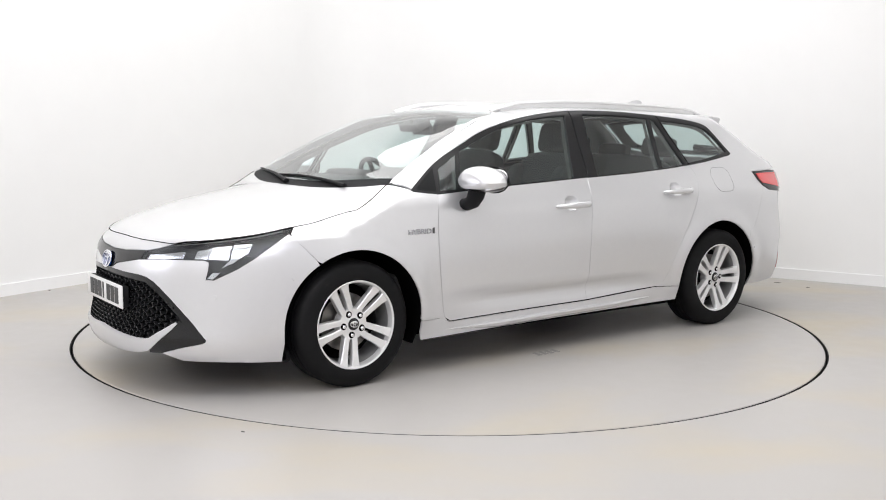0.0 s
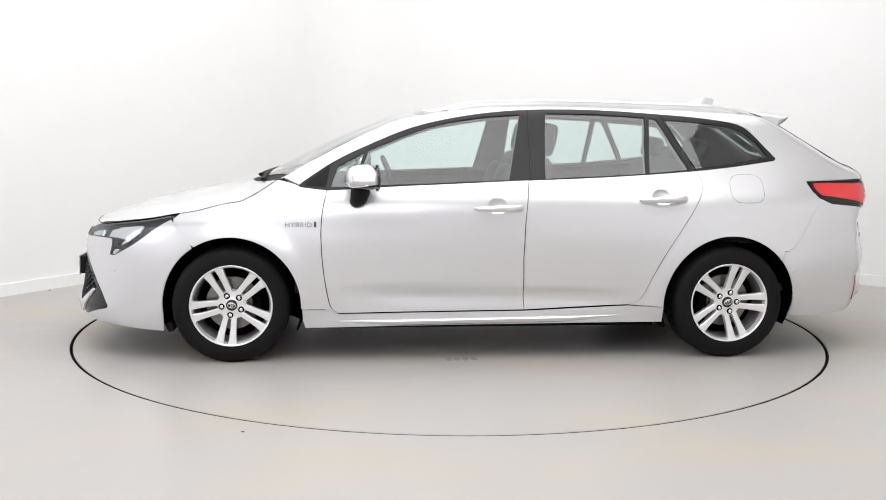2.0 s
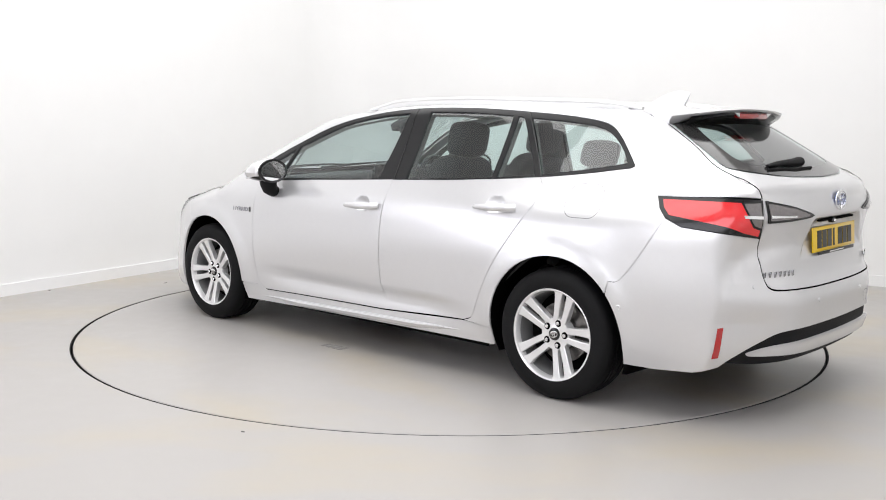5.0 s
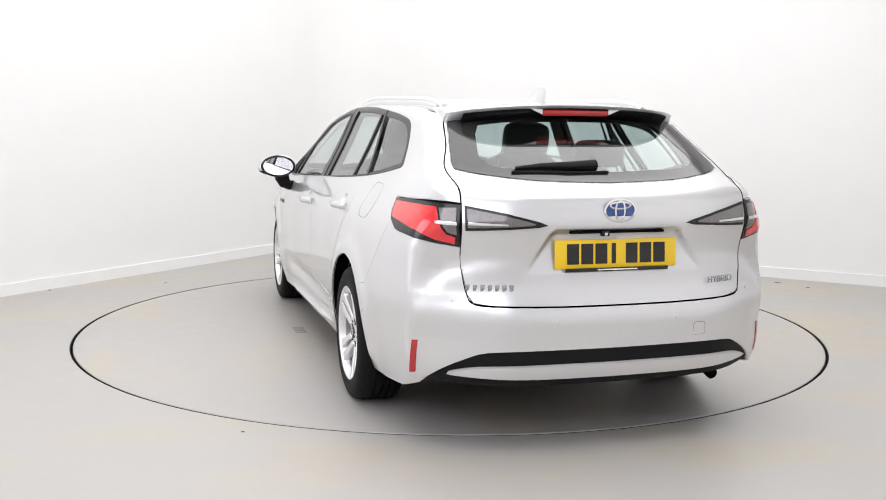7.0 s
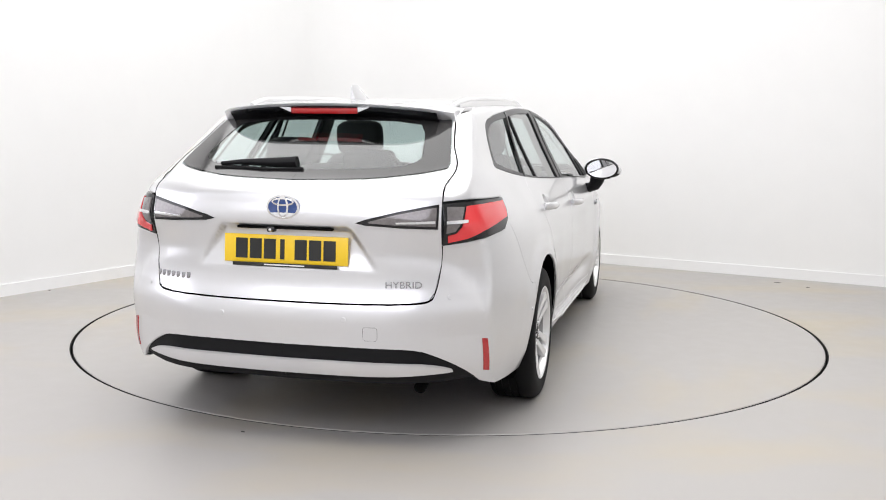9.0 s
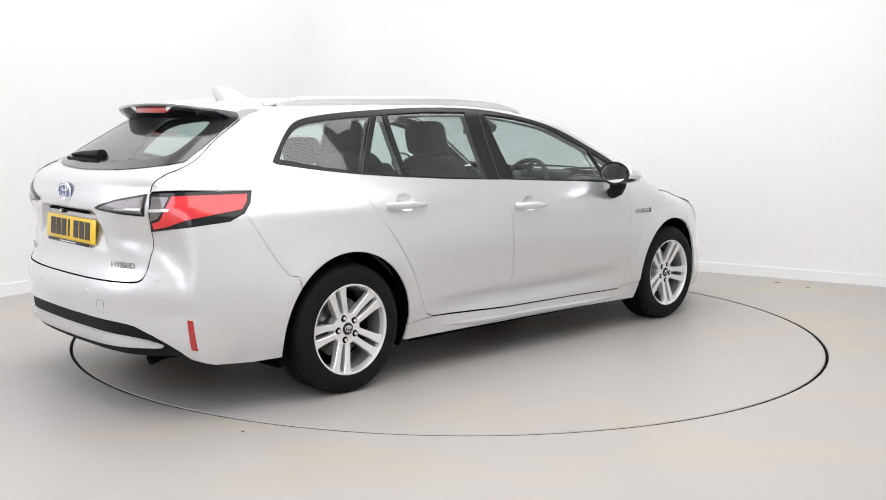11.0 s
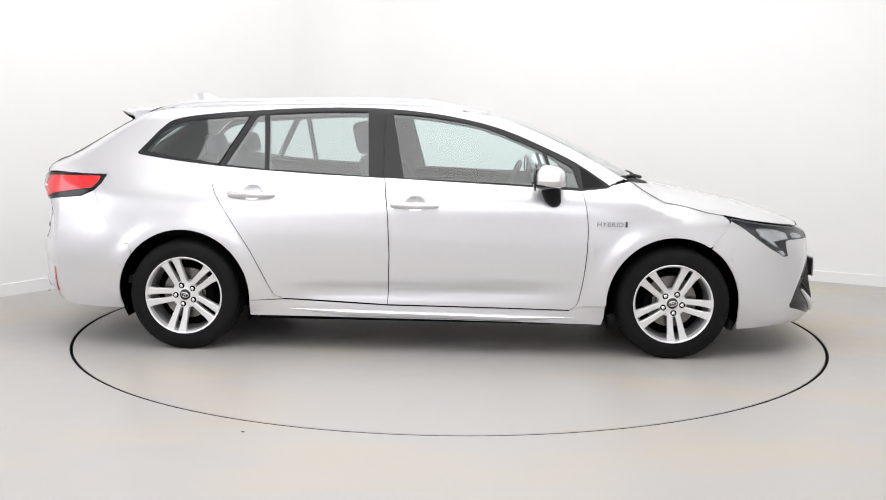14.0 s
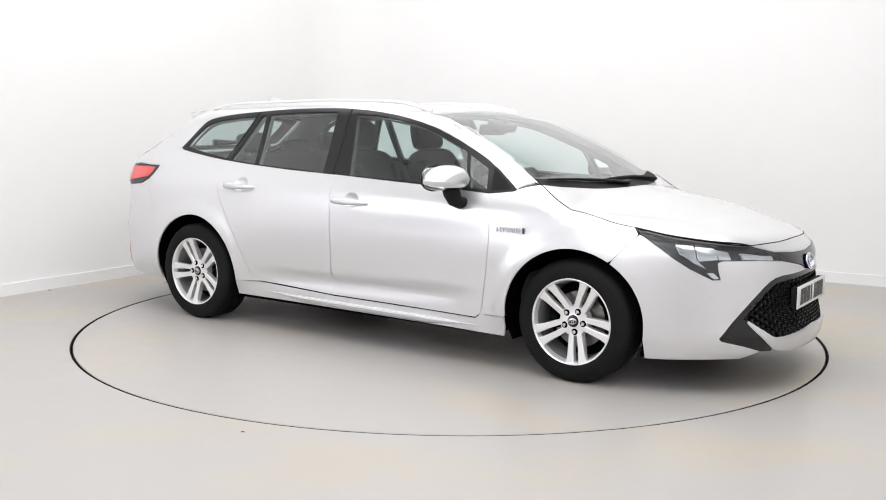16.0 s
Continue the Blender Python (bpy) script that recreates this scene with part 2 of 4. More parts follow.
def inset_loop(loop, d):
    area = np.sum(loop[:, 0] * np.roll(loop[:, 1], -1) - loop[:, 1] * np.roll(loop[:, 0], -1))
    e = np.roll(loop, -1, 0) - loop
    n = np.stack([-e[:, 1], e[:, 0]], -1) / np.maximum(np.linalg.norm(e, axis=1), 1e-9)[:, None] * np.sign(area)
    v = n + np.roll(n, 1, 0)
    v /= np.maximum(np.linalg.norm(v, axis=1), 0.5)[:, None]
    return loop + v * d


def link_part(name, verts, faces, mat, parent, label="", smooth=True, normals=None):
    me = bpy.data.meshes.new(name)
    me.from_pydata([tuple(v) for v in verts], [], faces)
    me.materials.append(mat)
    if smooth:
        me.polygons.foreach_set("use_smooth", [True] * len(me.polygons))
    if normals is not None:
        me.normals_split_custom_set_from_vertices([tuple(n) for n in normals])
    ob = new(name, me)
    ob.parent = parent
    if label:
        tagged(ob, label)
    return ob


def skin_patch(outline, way, holes=(), step=0.035, gap=0.003, edge=0.012, lift=0.0, mirror=False, fine=(), keep_centre=False):
    """Vertices, faces and normals of a piece of the skin inside an outline, seen along way; with its edges turned inwards."""
    from mathutils.geometry import delaunay_2d_cdt
    w = np.array(way, float) / np.linalg.norm(way)
    u = np.cross((0, 0, 1) if abs(w[2]) < 0.8 else (0, 1, 0), w)
    u /= np.linalg.norm(u)
    v = np.cross(w, u)
    frame2 = np.stack([u, v], -1)
    outline = np.asarray(outline, float)
    if keep_centre:  # keep the run along the middle of the car in its plane
        flat, run = w * (1, 0, 1) / np.linalg.norm(w * (1, 0, 1)), []
        for p, q in zip(outline, np.roll(outline, -1, 0)):
            run.append(p)
            if abs(p[1]) < 1e-3 and abs(q[1]) < 1e-3:
                n = max(2, int(np.linalg.norm(q - p) / 0.02))
                c = np.array([p + (q - p) * i / n for i in range(1, n)])
                run += list(cast(c + flat * 0.15, -flat))
        outline = np.array(run)
        outline[:, 1] = np.where(np.abs(outline[:, 1]) < 1e-3, -gap / 0.8, outline[:, 1])
    loops = [dense(inset_loop(np.asarray(outline) @ frame2, gap), step)] + [dense(inset_loop(np.asarray(h) @ frame2, -gap), step) for h in holes]
    lo, hi = loops[0].min(0), loops[0].max(0)
    gx, gy = np.meshgrid(np.arange(lo[0], hi[0], step), np.arange(lo[1], hi[1], step))
    grid = np.stack([gx.ravel(), gy.ravel()], -1) + 0.0007
    for cx, cy, rr, st in fine:
        c = np.array(cx) @ frame2 if cy is None else np.array((cx, cy))
        fx, fy = np.meshgrid(np.arange(-rr, rr, st), np.arange(-rr, rr, st))
        grid = np.concatenate([grid, c + np.stack([fx.ravel(), fy.ravel()], -1) + 0.0003])
    ok = within(grid, loops[0])
    for h in loops[1:]:
        ok &= ~within(grid, h)
    for lp in loops:  # keep away from the edge
        for a, b in zip(lp, np.roll(lp, -1, 0)):
            t = np.clip(((grid - a) @ (b - a)) / max((b - a) @ (b - a), 1e-12), 0, 1)
            ok &= np.linalg.norm(grid - a - t[:, None] * (b - a), axis=1) > step * 0.3
    grid = grid[ok]
    pts, edges, start = [], [], 0
    for lp in loops:
        pts.append(lp)
        edges += [(start + i, start + (i + 1) % len(lp)) for i in range(len(lp))]
        start += len(lp)
    pts = np.concatenate(pts + [grid])
    vv, _, ff, *_ = delaunay_2d_cdt([Vector(p) for p in pts], edges, [], 0, 1e-6)
    vv = np.array([tuple(p) for p in vv])
    ff = np.array([tuple(f) for f in ff if len(f) == 3])
    mid = vv[ff].mean(1)
    ok = within(mid, loops[0])
    for h in loops[1:]:
        ok &= ~within(mid, h)
    ff = ff[ok]
    a, b, c = vv[ff[:, 0]], vv[ff[:, 1]], vv[ff[:, 2]]
    area = (b[:, 0] - a[:, 0]) * (c[:, 1] - a[:, 1]) - (b[:, 1] - a[:, 1]) * (c[:, 0] - a[:, 0])
    ff[area < 0] = ff[area < 0][:, ::-1]
    ff = ff[np.abs(area) > 1e-9]
    p3 = cast(vv @ frame2.T + w * (np.max(np.asarray(outline) @ w) + 0.12), -w)
    n3 = slope(p3)
    p3 = p3 + n3 * lift
    faces = [tuple(int(i) for i in f) for f in ff]
    verts, normals = list(p3), list(n3)
    if edge:
        count = {}
        for f in faces:
            for i in range(3):
                count[(f[i], f[(i + 1) % 3])] = 1
        rim = {}
        for (i, j) in [e for e in count if (e[1], e[0]) not in count]:
            if keep_centre and abs(p3[i][1]) < 0.006 and abs(p3[j][1]) < 0.006:
                continue
            for k in (i, j):
                if k not in rim:
                    rim[k] = len(verts)
                    verts.append(p3[k] - n3[k] * edge)
                    normals.append(n3[k])
            faces.append((j, i, rim[i], rim[j]))
    verts, normals = np.array(verts), np.array(normals)
    if mirror:
        k, flip = len(verts), np.array((1, -1, 1))
        faces = faces + [tuple(k + i for i in reversed(f)) for f in faces]
        verts, normals = np.concatenate([verts, verts * flip]), np.concatenate([normals, normals * flip])
    return verts, faces, normals


PATCHES = {}


def panel(name, outline, way, mat, parent, label="", side=0, **how):
    """A panel of the skin. side 0: both halves in one mesh; 1 or -1: the left or the right one."""
    key = (name, len(outline), float(np.sum(outline)), str(sorted(how.items(), key=str)))
    if key not in PATCHES:
        PATCHES[key] = skin_patch(outline, way, mirror=(side == 0), **how)
    v, f, n = PATCHES[key]
    if side < 0:
        flip = np.array((1, -1, 1))
        v, n, f = v * flip, n * flip, [tuple(reversed(q)) for q in f]
    return link_part(name, v, f, mat, parent, label, normals=n)


def cat(*runs):
    return np.concatenate([np.atleast_2d(r) for r in runs])


def smooth_run(pts, n=5):
    """A rounded run of points through the ones given."""
    q = np.array(pts, float)
    t = np.arange(len(q))
    s = np.linspace(0, len(q) - 1, (len(q) - 1) * n + 1)
    return np.stack([spline(t, q[:, k], s) for k in range(q.shape[1])], -1)


def arch(ax, r, a0, a1, n=28):
    return [(ax + r * math.cos(radians(a0 + (a1 - a0) * i / n)), HUB_Z + r * math.sin(radians(a0 + (a1 - a0) * i / n))) for i in range(n + 1)]


# ---------------------------------------------------------------- mesh helpers
def bm_box(bm, sx, sy, sz, m=None, bevel=0.0):
    made = bmesh.ops.create_cube(bm, size=1, matrix=(m or Matrix()) @ Matrix.Diagonal((sx, sy, sz, 1)))["verts"]
    if bevel:
        bmesh.ops.bevel(bm, geom=list({e for v in made for e in v.link_edges}), offset=bevel, segments=2, profile=0.5, affect="EDGES")


def part(name, bm, mat, parent=None, label="", smooth=True, m=None):
    bmesh.ops.recalc_face_normals(bm, faces=bm.faces)
    me = bpy.data.meshes.new(name)
    bm.to_mesh(me)
    bm.free()
    me.materials.append(mat)
    if smooth:
        me.polygons.foreach_set("use_smooth", [True] * len(me.polygons))
        me.set_sharp_from_angle(angle=radians(38))
    ob = new(name, me)
    ob.parent = parent
    if m is not None:
        ob.matrix_basis = m
    if label:
        tagged(ob, label)
    return ob


def bm_lathe(bm, profile, n=48, axis="Y", close=False):
    """Turns (radius, height) pairs round an axis."""
    rings = []
    for r, h in profile:
        ring = []
        for i in range(n):
            a = 2 * math.pi * i / n
            c, s = r * math.cos(a), r * math.sin(a)
            ring.append(bm.verts.new((c, h, s) if axis == "Y" else (c, s, h)))
        rings.append(ring)
    pairs = list(zip(rings, rings[1:] + ([rings[0]] if close else [])))
    for q0, q1 in pairs if close else pairs[:len(rings) - 1]:
        for i in range(n):
            bm.faces.new((q0[i], q0[(i + 1) % n], q1[(i + 1) % n], q1[i]))
    return rings


def bm_prism(bm, pts, h, m=None):
    """Extrudes a flat outline (x, y) by h along z."""
    m = m or Matrix()
    lo = [bm.verts.new(m @ Vector((x, y, 0))) for x, y in pts]
    hi = [bm.verts.new(m @ Vector((x, y, h))) for x, y in pts]
    bm.faces.new(lo[::-1])
    bm.faces.new(hi)
    for i in range(len(pts)):
        j = (i + 1) % len(pts)
        bm.faces.new((lo[i], lo[j], hi[j], hi[i]))


def bm_tube(bm, path, r, n=8, flat=1.0):
    """A round bar along a path; flat squeezes it upright."""
    path = [Vector(p) for p in path]
    rings = []
    for i, p in enumerate(path):
        d = (path[min(i + 1, len(path) - 1)] - path[max(i - 1, 0)]).normalized()
        s = d.cross(Vector((0, 0, 1)))
        s = s.normalized() if s.length > 0.05 else Vector((0, 1, 0))
        w = s.cross(d).normalized()
        rr = r[i] if isinstance(r, (list, tuple)) else r
        rings.append([bm.verts.new(p + s * rr * math.cos(2 * math.pi * k / n) + w * rr * flat * math.sin(2 * math.pi * k / n)) for k in range(n)])
    for a, b in zip(rings, rings[1:]):
        for k in range(n):
            bm.faces.new((a[k], a[(k + 1) % n], b[(k + 1) % n], b[k]))
    bm.faces.new(rings[0][::-1])
    bm.faces.new(rings[-1])


# ---------------------------------------------------------------- studio
RING = 2.262


def ring_plate(name, r0, r1, z0, z1, mat, n=160, square=None):
    """A flat ring with thickness; square: the outer edge follows a rectangle."""
    bm = bmesh.new()
    top0, top1, low0, low1 = [], [], [], []
    for i in range(n):
        a = 2 * math.pi * i / n
        c, s = math.cos(a), math.sin(a)
        k = r1 if square is None else square / max(abs(c), abs(s))
        top0.append(bm.verts.new((r0 * c, r0 * s, z1)))
        top1.append(bm.verts.new((k * c, k * s, z1)))
        low0.append(bm.verts.new((r0 * c, r0 * s, z0)))
        low1.append(bm.verts.new((k * c, k * s, z0)))
    for i in range(n):
        j = (i + 1) % n
        bm.faces.new((top0[i], top1[i], top1[j], top0[j]))
        bm.faces.new((low0[i], low0[j], low1[j], low1[i]))
        bm.faces.new((top0[i], top0[j], low0[j], low0[i]))
        bm.faces.new((top1[i], low1[i], low1[j], top1[j]))
    return part(name, bm, mat, smooth=False)


floor = tagged(ring_plate("floor", RING + 0.0095, 0, -0.06, 0.0, FLOOR, square=9.0), "grey painted concrete studio floor with faint ochre scuffs", "floor", kind="structure")
floor.matrix_basis = pose(-0.007, 0.057, 0)
# pit floor coloured black so the gap round the turntable stays in shade
pit = bmesh.new()
bm_box(pit, 5.2, 5.2, 0.05, pose(0, 0, -0.20))
tagged(part("turntable_pit", pit, GAP, smooth=False), "pit floor under the turntable, black in place of shade", "floor", kind="structure")

bm = bmesh.new()
bm_lathe(bm, [(0.001, 0.0), (RING - 0.013, 0.0), (RING - 0.009, -0.004), (RING - 0.009, -0.07), (0.001, -0.07)], 160, "Z")
turntable = tagged(part("turntable", bm, FLOOR), "round grey painted turntable set flush into the studio floor", "turntable")

# thin black rings added on both edges, painting the gap's shade
bm = bmesh.new()
bm_lathe(bm, [(RING - 0.0088, -0.0035), (RING - 0.0055, -0.0035), (RING - 0.0055, -0.07)], 160, "Z")
part("edge_shade_ring", bm, GAP, turntable, "near-black ring added to the turntable's edge to shade the gap")
bm = bmesh.new()
bm_lathe(bm, [(RING + 0.0093, -0.003), (RING + 0.005, -0.003), (RING + 0.005, -0.07)], 160, "Z")
tagged(part("floor_shade_ring", bm, GAP, m=pose(-0.007, 0.057, 0)), "near-black ring added to the floor's edge to shade the gap", "floor edge", kind="structure")

# corner room, seen diagonally
CORNER, LEFT_W, RIGHT_W = Vector((-1.13, 4.31)), Vector((-0.515, -0.857)).normalized(), Vector((0.871, -0.491)).normalized()


def wall_line(radius, reach):
    """The walls' foot: along one wall, round the coved corner, along the other."""
    pts = [CORNER + LEFT_W * reach]
    n = 10
    a, b = CORNER + LEFT_W * radius, CORNER + RIGHT_W * radius
    for i in range(n + 1):
        t = i / n
        pts.append(a * (1 - t) ** 2 + CORNER * 2 * t * (1 - t) + b * t * t)
    pts.append(CORNER + RIGHT_W * reach)
    return pts


def wall_strip(name, line, depth, z0, z1, mat, lip=0.0):
    bm = bmesh.new()
    rows = []
    for i, p in enumerate(line):
        d = (line[min(i + 1, len(line) - 1)] - line[max(i - 1, 0)]).normalized()
        out = Vector((-d.y, d.x))
        inner, outer = p - out * lip, p + out * depth
        rows.append([bm.verts.new((q.x, q.y, z)) for q, z in ((inner, z0), (inner, z1), (outer, z1), (outer, z0))])
    for a, b in zip(rows, rows[1:]):
        for k in range(4):
            bm.faces.new((a[k], b[k], b[(k + 1) % 4], a[(k + 1) % 4]))
    bm.faces.new(rows[0])
    bm.faces.new(rows[-1][::-1])
    return part(name, bm, mat)


foot = wall_line(0.7, 9.0)
tagged(wall_strip("wall_back", foot, 0.15, -0.06, CEIL, WALLWHITE), "smooth white painted studio wall with a coved corner", "wall", kind="structure")
tagged(wall_strip("baseboard", foot, 0.0, 0.0, 0.088, SKIRTING, 0.014), "low white gloss skirting board along the studio wall", "skirting", kind="structure")
far = CORNER + LEFT_W * 9.0 + RIGHT_W * 9.0
back = [CORNER + RIGHT_W * 9.0, far, CORNER + LEFT_W * 9.0]
tagged(wall_strip("wall_front", back, 0.15, -0.06, CEIL, WALLWHITE), "plain white studio wall behind the camera", "wall", kind="structure")
bm = bmesh.new()
mid = (CORNER + far) / 2
bm_box(bm, 9.6, 9.6, 0.1, pose(mid.x, mid.y, CEIL + 0.05, 0, 0, math.degrees(math.atan2(RIGHT_W.y, RIGHT_W.x))))
tagged(part("ceiling", bm, WALLWHITE, smooth=False), "plain white studio ceiling", "ceiling", kind="structure")

# small marks on the floor and on the turntable
bm = bmesh.new()
random.seed(4)
for i in range(4):
    x = -0.075 + i * 0.045
    bm_prism(bm, [(x, -0.035), (x + 0.028, -0.032), (x + 0.034, 0.034), (x + 0.006, 0.036)], 0.0012)
    for k in range(3):
        bm_prism(bm, [(x - 0.003, -0.02 + k * 0.02), (x + 0.034, -0.019 + k * 0.02), (x + 0.034, -0.015 + k * 0.02), (x - 0.003, -0.016 + k * 0.02)], 0.0016)
STENCIL = material("worn_grey_stencil", (0.30, 0.29, 0.275), 0.6, grain=0.8, scale=60)
stencil = part("stencil", bm, STENCIL, turntable, "worn grey stencilled mark", smooth=False, m=pose(0.02, 0.95, 0.0005))
SPECK = material("dark_speck", (0.06, 0.055, 0.05), 0.7)
for i, (x, y, r) in enumerate(SPECKS):
    bm = bmesh.new()
    bm_prism(bm, [(r * 1.6 * math.cos(a * 0.9), r * 0.7 * math.sin(a * 0.9)) for a in range(7)], 0.0015)
    ob = part("floor_scuff", bm, SPECK, None, smooth=False, m=pose(x, y, 0.0005, 0, 0, i * 37))
    tagged(ob, "small dark chip in the grey floor paint", "floor mark", "chips in the floor paint")


# ---------------------------------------------------------------- car
car = new("estate_car")
tagged(car, "silver estate car with black trim, parked on the turntable", "car")
UP, OUT = (0, 0, 1), (0, 1, 0)
BELT = [(0.985, 0.934), (0.838, 0.917), (0.451, 0.941), (0.086, 0.958), (-0.238, 0.972), (-0.618, 0.988), (-0.903, 1.005), (-1.170, 1.023)]
GAP_B = [(-0.236, 0.970), (-0.212, 0.76), (-0.203, 0.55), (-0.209, 0.38), (-0.216, 0.270)]
GAP_A = smooth_run([(0.848, 0.916), (0.872, 0.80), (0.879, 0.668), (0.868, 0.50), (0.845, 0.356), (0.825, 0.290), (0.785, 0.262)], 4)
GAP_C = smooth_run([(-1.172, 1.021), (-1.205, 0.975), (-1.196, 0.915), (-1.151, 0.833), (-0.999, 0.606), (-0.925, 0.47), (-0.880, 0.375), (-0.845, 0.318), (-0.795, 0.296)], 4)
DLO_TOP = smooth_run([(-1.655, 1.092), (-1.605, 1.15), (-1.53, 1.232), (-1.454, 1.281), (-1.272, 1.311), (-1.019, 1.332), (-0.648, 1.353), (-0.245, 1.351), (0.101, 1.314), (0.392, 1.247), (0.653, 1.141), (0.816, 1.062), (0.934, 0.986), (0.994, 0.944)], 3)
DLO_LOW = smooth_run([(0.982, 0.930), (0.838, 0.917), (0.451, 0.941), (0.086, 0.958), (-0.242, 0.972), (-0.618, 0.988), (-0.903, 1.005), (-1.153, 1.022), (-1.408, 1.049), (-1.640, 1.082)], 3)
DLO = cat(DLO_TOP, DLO_LOW)
PANE_Q = cat(smooth_run([(-1.612, 1.102), (-1.554, 1.178), (-1.45, 1.252), (-1.27, 1.283), (-1.025, 1.303)], 3), [(-1.165, 1.036), (-1.382, 1.064)])
PANE_R2 = np.array([(-0.940, 1.311), (-0.978, 1.306), (-1.138, 1.031), (-0.912, 1.011)])
PANE_R = np.array([(-0.912, 1.313), (-0.646, 1.328), (-0.350, 1.332), (-0.326, 0.979), (-0.600, 0.994), (-0.888, 1.009)])
PANE_F = cat(smooth_run([(-0.206, 1.323), (0.031, 1.303), (0.308, 1.247), (0.628, 1.124)], 3), [(0.695, 0.940), (0.40, 0.950), (-0.128, 0.972)])
PANE_F2 = np.array([(0.650, 1.113), (0.792, 1.037), (0.826, 0.931), (0.713, 0.937)])
SAIL = np.array([(0.828, 1.046), (0.925, 0.982), (0.968, 0.946), (0.955, 0.937), (0.850, 0.927)])
ARCH_R = 0.364
RB_GAP = S(*smooth_run([(-1.650, 0.592), (-1.70, 0.604), (-1.775, 0.705), (-1.872, 0.880)], 5))
FB_GAP = S(*smooth_run([(1.558, 0.631), (1.60, 0.682), (1.648, 0.737)], 4))
GATE_CURVE = smooth_run(cat(R((0.612, 0.975), (0.607, 1.03)), S((-2.005, 1.10), (-1.88, 1.185), (-1.745, 1.268), (-1.668, 1.31))), 6)
for _ in range(6):
    GATE_CURVE = GATE_CURVE - slope(GATE_CURVE) * inside(GATE_CURVE)[:, None]
NOSE_EDGE = [(2.172, 0.0), (2.168, 0.14), (2.146, 0.29), (2.084, 0.461), (1.964, 0.592), (1.80, 0.690), (1.62, 0.735)]
HOOD_EDGE = smooth_run([(1.62, 0.735), (1.50, 0.765), (1.30, 0.775), (1.11, 0.742)], 4)

# inner dark shell, seen through the shut lines
shell = panel("body_shell", S(*cat([(-1.70, 0.75)], arch(-1.35, 0.43, 140, -18), arch(1.35, 0.43, 198, 40), [(1.62, 0.74), (1.2, 0.82), (0.95, 0.90)], DLO_LOW, [(-1.75, 1.0)])), OUT, DARK, car, "dark inner body shell", lift=-0.016, gap=0, edge=0, step=0.06)

for s in (1, -1):
    fender = panel("front_wing", cat(S(*GAP_A), S((0.86, 0.285), (0.978, 0.289)), S(*arch(1.35, ARCH_R, 182, 59)), FB_GAP, S((1.652, 0.760)), T(*HOOD_EDGE), S((1.005, 0.944), (0.985, 0.932))), (0, 1, 0.25), PAINT, car, side=s, gap=0.0018)
    front_door = panel("front_door", S(*cat(GAP_A, GAP_B[::-1], BELT[4:0:-1])), OUT, PAINT, car, side=s, fine=[((-0.06, 0, 0.838), None, 0.07, 0.008)])
    rear_door = panel("rear_door", S(*cat(GAP_B, GAP_C[::-1], BELT[7:3:-1])), OUT, PAINT, car, side=s, fine=[((-0.967, 0, 0.886), None, 0.07, 0.008)])
    ROOF_CUT = T((-1.66, 0.532), (-1.45, 0.548), (-1.2, 0.556), (-0.8, 0.565), (-0.3, 0.57), (0.1, 0.568), (0.4, 0.590), (0.7, 0.655), (0.95, 0.715), (1.075, 0.742))
    GATE_SIDE = [(-1.665, 1.31), (-1.74, 1.265), (-1.88, 1.18), (-2.0, 1.10), (-2.07, 1.04), (-2.075, 0.985)]
    quarter = panel("rear_wing", cat(S(*GAP_C), S((-0.86, 0.29), (-0.985, 0.285)), S(*arch(-1.35, 0.368, -3, 141)), RB_GAP, S((-1.836, 0.918), (-1.805, 0.974)), S((-1.95, 0.976)), GATE_CURVE, ROOF_CUT, S((1.0, 0.950)), S(*DLO_TOP[::-1]), S(*DLO_LOW[-8:][::-1])), (0, 1, 0.2), PAINT, car, side=s, gap=0.0018)
    sill = panel("sill", S(*cat([(-0.985, 0.283), (-0.86, 0.288), (-0.79, 0.292), (-0.216, 0.266), (0.785, 0.258), (0.83, 0.283), (0.980, 0.287), (0.978, 0.225), (0.965, 0.182), (-0.985, 0.196)])), OUT, PAINT, car, side=s)
    # raised ledge along the sill
    bm = bmesh.new()
    n, rows = 40, []
    for i in range(n + 1):
        x = -0.80 + 1.63 * i / n
        e = min(1.0, 4.5 * min(i, n - i) / n)
        y0 = float(side_y(np.array([x]), np.array([0.22]))[0])
        zt = 0.240 - 0.012 * (x + 0.8)
        rows.append([bm.verts.new((x, (y0 + dy) * s, zt + dz)) for dy, dz in ((-0.012, 0.004 * e), (0.020 * e, 0.0), (0.026 * e, -0.008 * e), (0.018 * e, -0.026 * e), (-0.01, -0.040 * e))])
    for a, b in zip(rows, rows[1:]):
        for k in range(4):
            bm.faces.new((a[k], b[k], b[k + 1], a[k + 1]))
    part("sill_ledge", bm, PAINT, sill)
    # window surround and panes
    holes = [S(*q) for q in (PANE_Q, PANE_R2, PANE_R, PANE_F, PANE_F2)]
    trim = panel("window_trim", S(*DLO), OUT, BLACKTRIM, car, "satin black window surround", side=s, holes=holes, gap=0.0015, lift=0.001, edge=0.02)
    for nm, q, mt, own in (("quarter_window", PANE_Q, DARKGLASS, car), ("rear_door_light", PANE_R2, DARKGLASS, rear_door), ("rear_door_window", PANE_R, DARKGLASS, rear_door), ("front_door_window", PANE_F, GLASS, front_door), ("front_quarter_light", PANE_F2, GLASS, front_door)):
        panel(nm, S(*q), OUT, mt, own, "tinted car window glass", side=s, gap=-0.004, lift=-0.006, edge=0, step=0.08)
